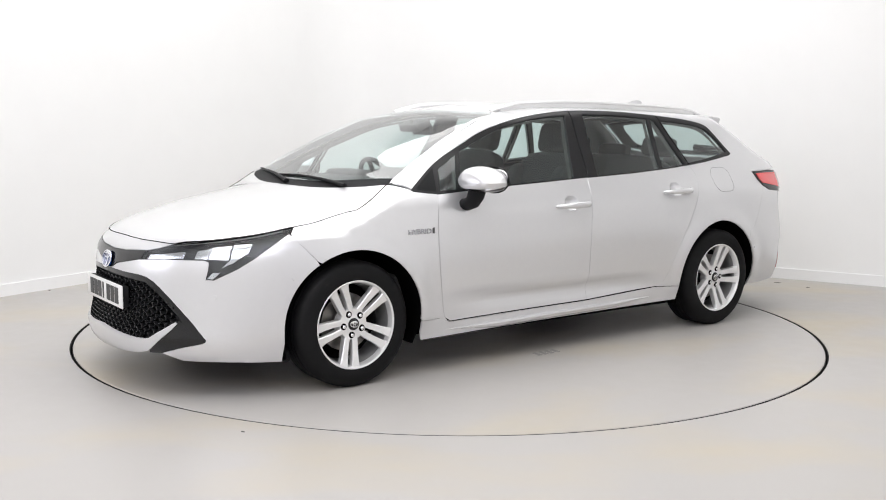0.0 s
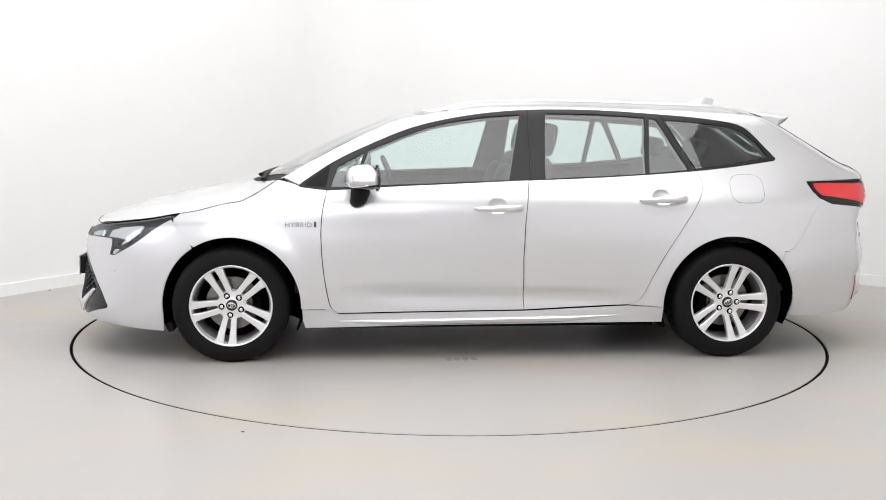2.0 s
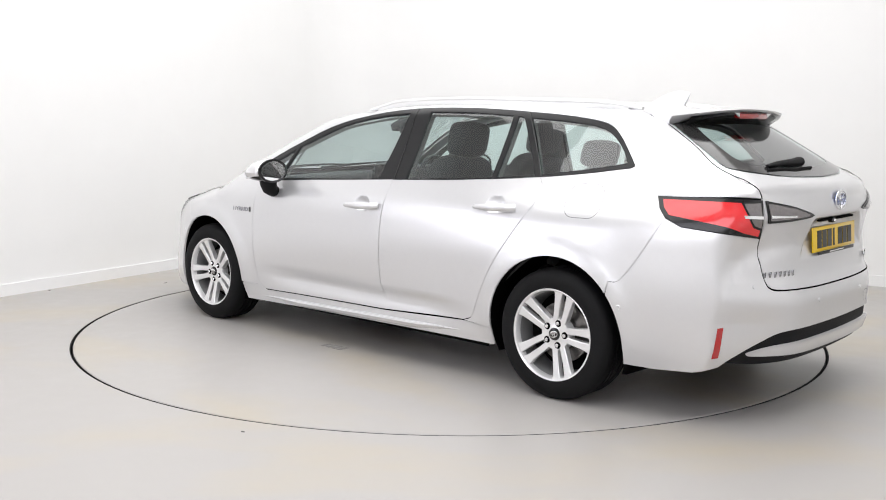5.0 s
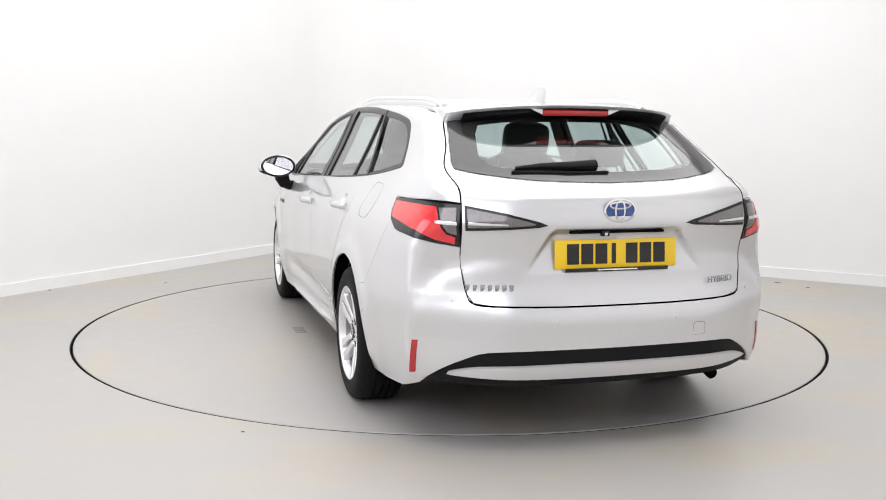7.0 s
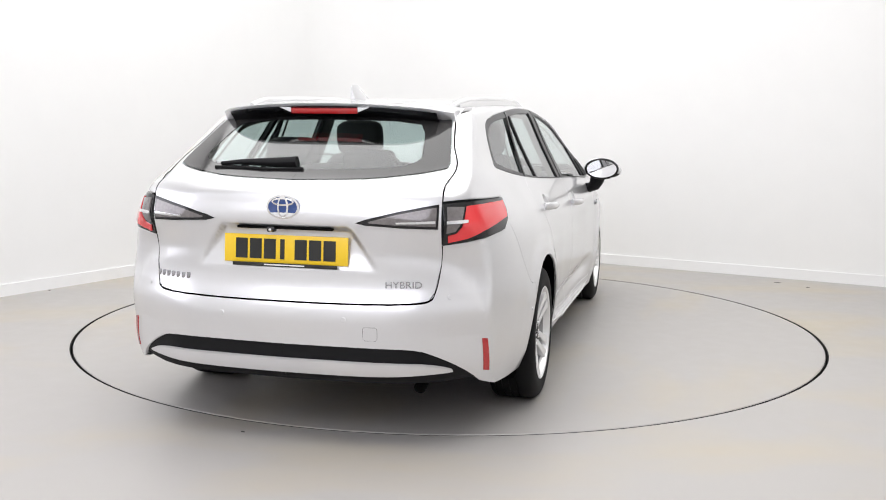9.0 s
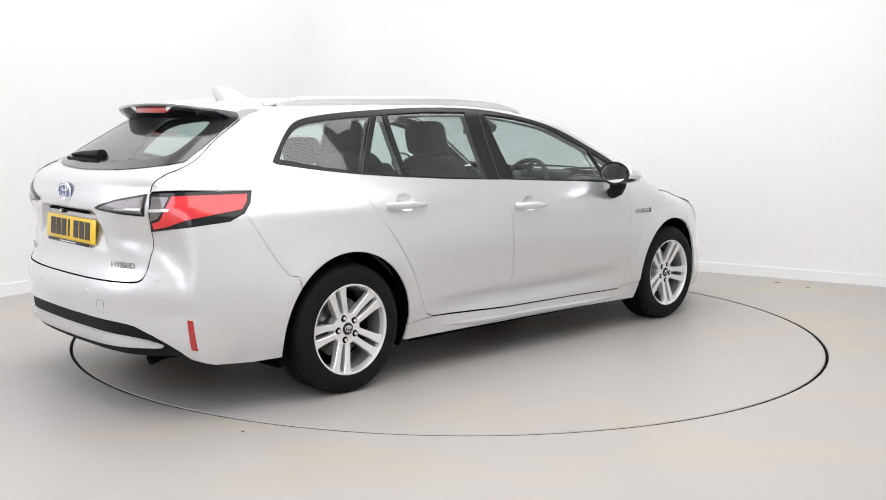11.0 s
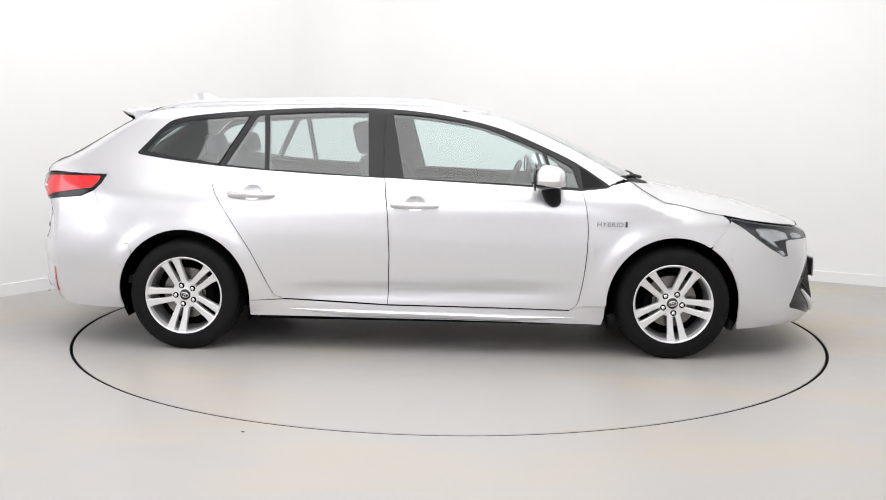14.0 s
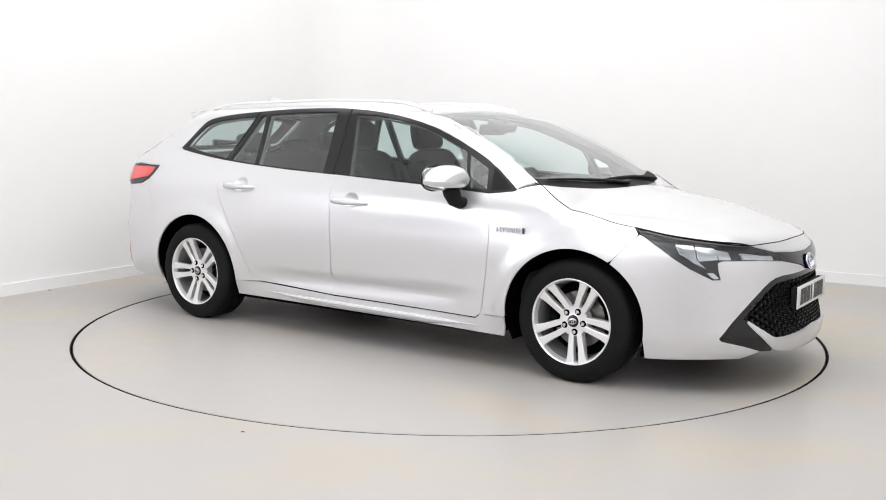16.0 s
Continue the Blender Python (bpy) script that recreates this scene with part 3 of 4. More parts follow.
    for (x0, z0), (x1, z1) in (((-0.252, 1.348), (-0.246, 0.973)), ((-1.004, 1.330), (-1.180, 1.026))):
        bm = bmesh.new()
        q = S(*[(x0 + (x1 - x0) * i / 8, z0 + (z1 - z0) * i / 8) for i in range(9)])
        bm_tube(bm, [(p[0], (p[1] + 0.002) * s, p[2]) for p in q], 0.0035, 6)
        part("window_seal", bm, GLOSSBLACK, trim)
    q = panel("mirror_sail", S(*SAIL), OUT, PLASTIC, trim, "triangular grained black plastic panel", side=s, lift=0.004, edge=0.008)
    # door handles: a bar over a hollow
    for own, hx, hz, keyhole in ((front_door, -0.060, 0.829, True), (rear_door, -0.967, 0.876, False)):
        bm = bmesh.new()
        path, rad = [], []
        for i in range(15):
            t = i / 14
            x = hx - 0.128 + 0.256 * t
            y = float(side_y(np.array([hx + 0.12]), np.array([hz]))[0])
            path.append((x, (y + 0.004 + 0.036 * math.sin(math.pi * min(1, max(0, t))) ** 0.45) * s, hz - 0.006 * t))
            rad.append(0.0155 - 0.0075 * max(0, t - 0.55) / 0.45 if t < 0.97 else 0.004)
        bm_tube(bm, path, rad, 10, 1.15)
        handle = part("door_handle", bm, PAINT, own)
        if keyhole and s < 0:
            bm = bmesh.new()
            bm_lathe(bm, [(0.001, 0.0), (0.006, 0.0), (0.008, -0.002)], 16)
            part("keyhole", bm, STEEL, handle, m=pose(hx - 0.105, -0.885, hz, 180, 0, 0))
    # arch liner and arch lip
    for ax, ar in ((1.35, ARCH_R), (-1.35, 0.368)):
        bm = bmesh.new()
        rows = []
        for i in range(33):
            a = radians(-22 + 224 * i / 32)
            x, z = ax + ar * math.cos(a), max(HUB_Z + ar * math.sin(a), 0.17)
            y1 = min(float(S((x, z))[0][1]), float(side_y(np.array([x]), np.array([z]))[0])) - 0.006
            rows.append([bm.verts.new((ax + (x - ax) * k, y * s, HUB_Z + (z - HUB_Z) * k)) for y, k in ((y1, 1.0), (y1 - 0.02, 1.03), (0.52, 1.06))] + [bm.verts.new((ax, 0.52 * s, HUB_Z))])
        for a, b in zip(rows, rows[1:]):
            for k in range(3):
                bm.faces.new((a[k], b[k], b[k + 1], a[k + 1]))
        part("wheel_arch_liner", bm, DARK, car, "black plastic wheel arch liner")

panel("bonnet", cat(T(*smooth_run(NOSE_EDGE, 4)), T(*HOOD_EDGE[1:]), T(*smooth_run([(1.165, 0.62), (1.235, 0.42), (1.285, 0.2), (1.30, 0.0)], 3))), (0.25, 0, 1), PAINT, car, keep_centre=True, gap=0.0)
for s in (1, -1):
    # dark tube drawn along the bonnet edge for the shade in its gap
    bm = bmesh.new()
    q = T(*cat(smooth_run(NOSE_EDGE, 4), HOOD_EDGE[1:]))
    bm_tube(bm, [(p[0], p[1] * s, p[2] - 0.0005) for p in q], 0.0026, 6)
    part("bonnet_shut_line", bm, DARK, car, "dark shut line round the bonnet")
SCREEN = cat(T(*smooth_run([(0.335, 0.0), (0.325, 0.25), (0.285, 0.45), (0.245, 0.535)], 3)), T((0.40, 0.568), (0.70, 0.637), (0.95, 0.695), (1.05, 0.715)), T(*smooth_run([(1.105, 0.60), (1.17, 0.40), (1.215, 0.2), (1.23, 0.0)], 3)))
windscreen = panel("windscreen", SCREEN, (0.5, 0, 1), SCREENGLASS, car, "large laminated windscreen, faintly green", keep_centre=True, edge=0, step=0.06, gap=-0.001)
panel("roof", cat(T((0.335, 0.0), (0.325, 0.25), (0.285, 0.45), (0.235, 0.545)), T((0.1, 0.568), (-0.3, 0.57), (-0.8, 0.565), (-1.2, 0.556), (-1.45, 0.548), (-1.66, 0.532)), T((-1.69, 0.40), (-1.70, 0.2), (-1.70, 0.0))), UP, PAINT, car, keep_centre=True, gap=0.0)
# painted pillar beside the windscreen
for s in (1, -1):
    panel("windscreen_pillar", cat(T((0.24, 0.545), (0.40, 0.570), (0.70, 0.639), (0.95, 0.697), (1.05, 0.717), (1.09, 0.742), (0.95, 0.715), (0.7, 0.655), (0.4, 0.590), (0.1, 0.568))), (0.2, 0.6, 0.8), PAINT, car, side=s, gap=-0.002, edge=0.004)
cowl = panel("scuttle_panel", cat(T((1.23, 0.0), (1.215, 0.2), (1.17, 0.40), (1.105, 0.60), (1.05, 0.713), (1.10, 0.738), (1.17, 0.62), (1.24, 0.42), (1.29, 0.2), (1.305, 0.0))), UP, PLASTIC, car, "black plastic scuttle under the windscreen", keep_centre=True, lift=-0.006, gap=-0.004, edge=0.01)

# nose ------------------------------------------------------------
ANG_F = (0.75, 0.62, 0.1)
GRILLE_SIDE = smooth_run([(0.0, 0.560), (0.20, 0.557), (0.375, 0.549), (0.484, 0.482), (0.579, 0.382), (0.640, 0.295), (0.650, 0.278), (0.640, 0.262), (0.575, 0.240), (0.49, 0.208)], 3)
LAMP_TOP = [(1.626, 0.736), (1.80, 0.687), (1.964, 0.588), (2.084, 0.460)]
LAMP = cat(F((0.325, 0.668), (0.320, 0.628), (0.47, 0.638), (0.61, 0.642), (0.628, 0.632), (0.630, 0.60), (0.626, 0.553)), S((1.985, 0.552), (1.894, 0.603), (1.824, 0.650), (1.729, 0.718), (1.66, 0.757)), T(*LAMP_TOP), F((0.400, 0.686)))
bumper = panel("front_bumper", cat(F(*GRILLE_SIDE), F((0.56, 0.175)), S((1.93, 0.172), (1.80, 0.165), (1.713, 0.163)), S(*arch(1.35, ARCH_R, -8, 57)), FB_GAP, LAMP[2:12][::-1], F((0.30, 0.625), (0.11, 0.588), (0.06, 0.566), (0.0, 0.564))), ANG_F, PAINT, car, keep_centre=True, gap=0.001)
panel("front_lip", F(*smooth_run([(0.0, 0.285), (0.20, 0.272), (0.40, 0.266), (0.475, 0.305), (0.540, 0.356)], 3), *smooth_run([(0.546, 0.348), (0.507, 0.295), (0.440, 0.228), (0.39, 0.205), (0.25, 0.188), (0.0, 0.178)], 3)), (1, 0.35, 0), PAINT, bumper, "silver lower lip with an upturned blade", keep_centre=True, gap=0.0, lift=0.004, edge=0.02)
for s in (1, -1):
    fog = panel("fog_trim", F((0.548, 0.360), (0.60, 0.326), (0.640, 0.294), (0.649, 0.278), (0.640, 0.263), (0.575, 0.241), (0.49, 0.208), (0.42, 0.202), (0.43, 0.232), (0.507, 0.314)), (1, 0.5, 0), GLOSSBLACK, bumper, "gloss black corner trim", side=s, lift=-0.006, gap=-0.003, edge=0.03)
frame_black = panel("grille_surround", cat(F(*GRILLE_SIDE[:20]), F((0.617, 0.285), (0.547, 0.385), (0.454, 0.478), (0.365, 0.528), (0.19, 0.537), (0.0, 0.540))), (1, 0.35, 0), GLOSSBLACK, bumper, "gloss black grille surround", keep_centre=True, gap=-0.003, lift=-0.004, edge=0.03)
grille = panel("grille_backing", F((0.0, 0.555), (0.37, 0.545), (0.478, 0.48), (0.57, 0.38), (0.63, 0.29), (0.62, 0.26), (0.5, 0.21), (0.0, 0.22)), (1, 0.3, 0), DARK, bumper, "dark radiator grille opening", keep_centre=True, gap=-0.01, lift=-0.06, edge=0)
# honeycomb mesh
hexes = []
for row in range(18):
    z = 0.250 + row * 0.017
    for k in range(-22, 23):
        y = k * 0.050 + (0.025 if row % 2 else 0)
        lim = float(np.interp(z, [0.26, 0.28, 0.31, 0.385, 0.48, 0.53, 0.55], [0.30, 0.42, 0.49, 0.535, 0.445, 0.36, 0.1]))
        if abs(y) < lim and not (abs(y) < 0.25 and 0.40 < z < 0.49):
            hexes.append((y, z))
base = F(*hexes)
bm = bmesh.new()
for (y, z), p in zip(hexes, base):
    ring = []
    for k in range(6):
        a = radians(60 * k)
        for rr, dx in ((0.0262, -0.018), (0.0215, -0.016), (0.0195, -0.045)):
            ring.append(bm.verts.new((p[0] + dx, y + rr * math.cos(a), z + rr * 0.66 * math.sin(a))))
    for k in range(6):
        j = (k + 1) % 6
        for q in range(2):
            bm.faces.new((ring[k * 3 + q], ring[j * 3 + q], ring[j * 3 + q + 1], ring[k * 3 + q + 1]))
tagged(part("grille_mesh", bm, BLACKTRIM, grille, "black honeycomb grille mesh"), kind="stuff")
panel("grille_bar", cat(F((0.0, 0.650), (0.16, 0.655), (0.325, 0.668), (0.320, 0.629), (0.11, 0.592), (0.06, 0.566), (0.0, 0.560))), (1, 0.2, 0.2), GLOSSBLACK, bumper, "gloss black bar between the headlamps", keep_centre=True, gap=0.0, lift=0.003, edge=0.015)
panel("bonnet_nose", cat(F((0.0, 0.653), (0.16, 0.658), (0.325, 0.672), (0.40, 0.690)), T((2.090, 0.448), (2.146, 0.29), (2.168, 0.14), (2.172, 0.0))), (1, 0.2, 0.8), PAINT, bumper, keep_centre=True, gap=0.0005, edge=0.01)


def bm_ring(bm, rx, ry, w, m, h=0.004, n=36):
    q = []
    for i in range(n):
        a = 2 * math.pi * i / n
        c, s = math.cos(a), math.sin(a)
        q.append([bm.verts.new(m @ Vector(v)) for v in (((rx - w) * c, (ry - w) * s, 0), ((rx - w) * c, (ry - w) * s, h), (rx * c, ry * s, h * 0.7), (rx * c, ry * s, 0))])
    for i in range(n):
        for k in range(3):
            bm.faces.new((q[i][k], q[(i + 1) % n][k], q[(i + 1) % n][k + 1], q[i][k + 1]))


def badge(m, size, parent, back):
    """Oval badge of three ellipses on a disc, plain shapes."""
    bm = bmesh.new()
    bm_prism(bm, [(size * 1.0 * math.cos(a * math.pi / 18), size * 0.70 * math.sin(a * math.pi / 18)) for a in range(36)], 0.003, m)
    b = part("badge", bm, back, parent, "oval badge of chrome rings")
    bm = bmesh.new()
    up = m @ pose(0, 0, 0.003)
    bm_ring(bm, size, size * 0.70, size * 0.11, up)
    bm_ring(bm, size * 0.34, size * 0.62, size * 0.10, up)
    bm_ring(bm, size * 0.68, size * 0.24, size * 0.10, up @ pose(0, size * 0.30, 0))
    part("badge_rings", bm, CHROME, b, "chrome rings")


badge(pose(float(F((0, 0.598))[0][0]) + 0.008, 0, 0.598, 90, 0, 90) @ pose(0, 0, 0, -12, 0, 0), 0.062, bumper, BLUE)


def number_plate(name, m, mat, label):
    bm = bmesh.new()
    bm_box(bm, 0.52, 0.111, 0.006, m, 0.002)
    pl = part(name, bm, mat, car, label)
    for x, w in ((-0.185, 0.05), (-0.125, 0.05), (-0.065, 0.05), (-0.012, 0.018), (0.065, 0.05), (0.125, 0.05), (0.185, 0.05)):
        bm = bmesh.new()
        bm_box(bm, w, 0.079, 0.002, m @ pose(x, 0, 0.0038))
        part("character_bar", bm, INK, pl, smooth=False)
    return pl


number_plate("front_number_plate", pose(2.274, 0, 0.443, 90, 0, 90), WHITEPLATE, "white number plate with dark bars")
bm = bmesh.new()
bm_box(bm, 0.03, 0.50, 0.10, pose(2.254, 0, 0.443), 0.004)
part("plate_holder", bm, PLASTIC, bumper)
for s in (1, -1):
    lens = panel("headlamp", LAMP, (0.7, 0.6, 0.45), CLEAR, car, "headlamp with clear lens, chrome reflectors and dark bezel", side=s, gap=0.002, edge=0.006, step=0.03)
    house = panel("lamp_housing", LAMP, (0.7, 0.6, 0.45), LAMPGREY, lens, "dark grey lamp bezel", side=s, gap=0.0, lift=-0.035, edge=-0.035, step=0.03)
    for nm, outl, mt, lf in (
            ("daylight_bar", F((0.340, 0.660), (0.41, 0.663), (0.515, 0.682), (0.520, 0.650), (0.42, 0.642), (0.345, 0.634)), LAMPIN, -0.016),
            ("reflector_bowl", F((0.556, 0.693), (0.600, 0.706), (0.611, 0.650), (0.566, 0.652)), LAMPIN, -0.030),
            ("reflector_bowl", cat(F((0.606, 0.707)), S((1.902, 0.716), (1.930, 0.640)), F((0.618, 0.650))), LAMPIN, -0.020),
            ("reflector_bowl", S((1.892, 0.716), (1.822, 0.721), (1.846, 0.679), (1.908, 0.632), (1.955, 0.608), (1.920, 0.645)), LAMPIN, -0.012),
            ("turn_lamp", S((1.989, 0.585), (1.964, 0.585), (1.991, 0.556), (2.012, 0.558)), LAMPIN, -0.010)):
        panel(nm, outl, (0.7, 0.6, 0.45), mt, lens, side=s, gap=0.0, lift=lf, edge=0.014, step=0.03)
    bm = bmesh.new()
    bm_tube(bm, [(p[0], p[1] * s, p[2] + 0.001) for p in T(*smooth_run(LAMP_TOP, 4))], 0.0045, 6)
    part("lamp_brow", bm, GLOSSBLACK, lens)

# tail ------------------------------------------------------------
ANG_R = (-0.75, 0.62, 0.05)
TAIL_LOW = R((0.612, 0.806), (0.66, 0.822))
GATE_EDGE = [(0.612, 0.806), (0.605, 0.70), (0.592, 0.625), (0.572, 0.594), (0.50, 0.584), (0.25, 0.579), (0.0, 0.578)]
BLACK_TOP = smooth_run([(0.0, 0.412), (0.35, 0.412), (0.52, 0.405), (0.60, 0.376), (0.67, 0.335), (0.715, 0.297), (0.742, 0.262)], 3)
rear_bumper = panel("rear_bumper", cat(R(*GATE_EDGE[::-1]), R((0.70, 0.818)), S((-1.945, 0.848)), RB_GAP[::-1], S(*arch(-1.35, 0.368, 142, 193)), S((-1.85, 0.222), (-2.02, 0.232)), R(*BLACK_TOP[::-1])), ANG_R, PAINT, car, keep_centre=True, gap=0.001, fine=[((-2.15, 0.72, 0.62), None, 0.16, 0.014), ((-2.12, 0.77, 0.38), None, 0.13, 0.014)])
panel("bumper_valance", cat(R(*BLACK_TOP[:-1]), R((0.705, 0.275), (0.60, 0.262), (0.0, 0.258))), (-1, 0.3, 0), PLASTIC, rear_bumper, "black plastic lower rear valance", keep_centre=True, gap=-0.002, lift=-0.012, edge=0.02)
panel("valance_blade", cat(R(*smooth_run([(0.0, 0.352), (0.35, 0.352), (0.55, 0.345), (0.655, 0.318), (0.60, 0.308), (0.35, 0.300), (0.0, 0.298)], 3))), (-1, 0.3, 0), PAINT, rear_bumper, "silver blade along the lower bumper", keep_centre=True, gap=0.0, lift=0.006, edge=0.02)
GLASS_R = cat(R(*smooth_run([(0.0, 1.045), (0.30, 1.054), (0.50, 1.076), (0.585, 1.094)], 3)), R((0.585, 1.115), (0.555, 1.20), (0.518, 1.295), (0.3, 1.318), (0.0, 1.324)))
tailgate = panel("tailgate", cat(R(*GATE_EDGE[::-1]), GATE_CURVE, R((0.50, 1.33), (0.25, 1.345), (0.0, 1.35))), (-1, 0.15, 0.15), PAINT, car, "silver tailgate with a wide rear window", holes=[GLASS_R], keep_centre=True, gap=0.003, fine=[((-2.3, 0.18, 0.79), None, 0.20, 0.009), ((-2.25, 0.50, 0.71), None, 0.10, 0.011)])
panel("rear_window", GLASS_R, (-1, 0.1, 0.3), DARKGLASS, tailgate, "tinted rear window glass", keep_centre=True, gap=-0.004, lift=0.001, edge=0, step=0.06)
BORDER = material("black_ceramic_border", (0.03, 0.029, 0.029), 0.10, ior=1.45, coat=0.25, grain=0.2, scale=200)
# glass rim painted black
inner = cat(R(*smooth_run([(0.0, 1.083), (0.30, 1.092), (0.43, 1.106), (0.47, 1.13)], 3)), R((0.468, 1.15), (0.44, 1.225), (0.41, 1.262), (0.3, 1.275), (0.0, 1.28)))
rim = skin_patch(cat(GLASS_R, inner[::-1]), (-1, 0.1, 0.3), mirror=True, gap=0.001, lift=0.0025, edge=0, step=0.03)
link_part("glass_border", rim[0], rim[1], BORDER, tailgate, "black ceramic border of the rear window", normals=rim[2])
for s in (1, -1):
    # dark tubes stand in for the shaded gap round the tailgate
    bm = bmesh.new()
    q = cat(R(*[(a, z) for a, z in smooth_run(GATE_EDGE, 3)]))
    bm_tube(bm, [(p[0] + 0.001, p[1] * s, p[2]) for p in q], [0.0022] * 8 + [0.004] * (len(q) - 8), 6)
    part("gate_shut_line", bm, DARK, tailgate, "dark shut line round the tailgate")
    bm = bmesh.new()
    q = GATE_CURVE[:-5]
    bm_tube(bm, [(p[0] + 0.001, p[1] * s, p[2]) for p in q], 0.0022, 6)
    part("gate_shut_line", bm, DARK, tailgate, "dark shut line round the tailgate")
# spoiler
bm = bmesh.new()
rows = []
for i in range(25):
    y = -0.535 + 1.07 * i / 24
    a = abs(y)
    root = T((-1.62, a * 0.98))[0]
    end = 0.16 * max(0.0, 1 - (a / 0.56) ** 6) + 0.03
    tip_x = -1.70 - end + 0.10 * a * a
    zt = top_z(np.array([-1.7]), np.array([a]))[0] - 0.004 - 0.05 * max(0, a - 0.45)
    rows.append([bm.verts.new(v) for v in ((root[0], y, root[2] + 0.003), (-1.70, y, zt + 0.005), (tip_x, y, zt - 0.008), (tip_x + 0.012, y, zt - 0.024), (-1.72, y, zt - 0.055))])
for a, b in zip(rows, rows[1:]):
    for k in range(4):
        bm.faces.new((a[k], b[k], b[k + 1], a[k + 1]))
bm.faces.new(rows[0])
bm.faces.new(rows[-1][::-1])
spoiler = part("roof_spoiler", bm, PAINT, tailgate, "silver roof spoiler with a black underside")
bm = bmesh.new()
under = []
for i in range(25):
    y = -0.475 + 0.95 * i / 24
    a = abs(y)
    end = 0.16 * max(0.0, 1 - (a / 0.56) ** 6) + 0.03
    tip_x = -1.70 - end + 0.10 * a * a
    zt = top_z(np.array([-1.7]), np.array([a]))[0] - 0.004 - 0.05 * max(0, a - 0.45)
    under.append([bm.verts.new(v) for v in ((tip_x + 0.004, y, zt - 0.020), (tip_x + 0.016, y, zt - 0.034), (-1.765 + 0.1 * a * a, y, zt - 0.066))])
for a, b in zip(under, under[1:]):
    for k in range(2):
        bm.faces.new((a[k], b[k], b[k + 1], a[k + 1]))
part("spoiler_underside", bm, GLOSSBLACK, spoiler, "gloss black underside of the spoiler")
bm = bmesh.new()
bm_box(bm, 0.03, 0.30, 0.024, pose(-1.868, 0, 1.322, 0, -14, 0), 0.004)
brake_lamp = part("brake_lamp", bm, REDREFL, spoiler, "narrow red high brake lamp")
for s in (1, -1):
    bm = bmesh.new()
    bm_prism(bm, [(0.0, -0.010), (0.052 * s, 0.011), (0.0, 0.011)][::s], 0.006, pose(-1.882, 0.152 * s, 1.324, 90, 0, 90))
    part("lamp_end", bm, PAINT, brake_lamp, smooth=False)
    OUTER = cat(S((-1.812, 0.968), (-1.834, 0.918), (-1.868, 0.886), (-1.945, 0.850)), R((0.70, 0.82), (0.612, 0.806), (0.613, 0.968)), S((-1.98, 0.972)))
    lamp = panel("tail_lamp", OUTER, ANG_R, GLOSSBLACK, car, "red and smoked rear lamp with black edging", side=s, gap=0.001, lift=0.004, edge=0.02, step=0.03)
    panel("red_lens", cat(S((-1.842, 0.956), (-1.856, 0.922), (-1.885, 0.894)), R((0.748, 0.858), (0.70, 0.836), (0.632, 0.82), (0.632, 0.846), (0.665, 0.856), (0.684, 0.88), (0.690, 0.905), (0.690, 0.955))), ANG_R, REDLENS, lamp, "bright red lens", side=s, gap=0.0, lift=0.010, edge=0.008, step=0.03)
    panel("smoked_lens", R((0.683, 0.952), (0.682, 0.905), (0.675, 0.885), (0.660, 0.865), (0.628, 0.855), (0.628, 0.955)), ANG_R, LENSGREY, lamp, "smoked grey lens", side=s, gap=0.0, lift=0.009, edge=0.008, step=0.03)
    panel("light_bar", R((0.700, 0.903), (0.63, 0.901), (0.63, 0.892), (0.70, 0.894)), ANG_R, CHROME, lamp, side=s, gap=0.0, lift=0.012, edge=0.004, step=0.03)
    inner_lamp = panel("inner_tail_lamp", R((0.600, 0.965), (0.45, 0.935), (0.33, 0.905), (0.294, 0.892), (0.33, 0.884), (0.48, 0.876), (0.600, 0.872)), (-1, 0.2, 0), GLOSSBLACK, tailgate, "smoked tailgate lamp with black edging", side=s, gap=0.0, lift=0.006, edge=0.02, step=0.03)
    panel("smoked_lens", R((0.592, 0.952), (0.45, 0.925), (0.345, 0.898), (0.35, 0.893), (0.48, 0.886), (0.592, 0.883)), (-1, 0.2, 0), LENSGREY, inner_lamp, "smoked grey lens", side=s, gap=0.0, lift=0.010, edge=0.006, step=0.03)
    panel("light_bar", R((0.59, 0.902), (0.45, 0.898), (0.45, 0.892), (0.59, 0.894)), (-1, 0.2, 0), CHROME, inner_lamp, side=s, gap=0.0, lift=0.0125, edge=0.004, step=0.03)
    panel("rear_reflector", R((0.776, 0.436), (0.757, 0.438), (0.760, 0.308), (0.779, 0.304)), ANG_R, REDREFL, rear_bumper, "tall red reflector", side=s, gap=0.0, lift=0.003, edge=0.010, step=0.02)
    # parking sensors
    for p in (S((-1.705, 0.485))[0], S((1.665, 0.555))[0], S((1.985, 0.475))[0], R((0.645, 0.607))[0], R((0.255, 0.520))[0]):
        nn = slope(np.array([p]))[0]
        bm = bmesh.new()
        bm_lathe(bm, [(0.001, 0.003), (0.009, 0.003), (0.0095, 0.0), (0.012, -0.001), (0.0125, -0.004)], 18, "Z")
        m = Vector(nn * (1, s, 1)).to_track_quat("Z", "Y").to_matrix().to_4x4()
        part("parking_sensor", bm, PAINT, bumper if p[0] > 0 else rear_bumper, m=Matrix.Translation((p[0], p[1] * s, p[2])) @ m)

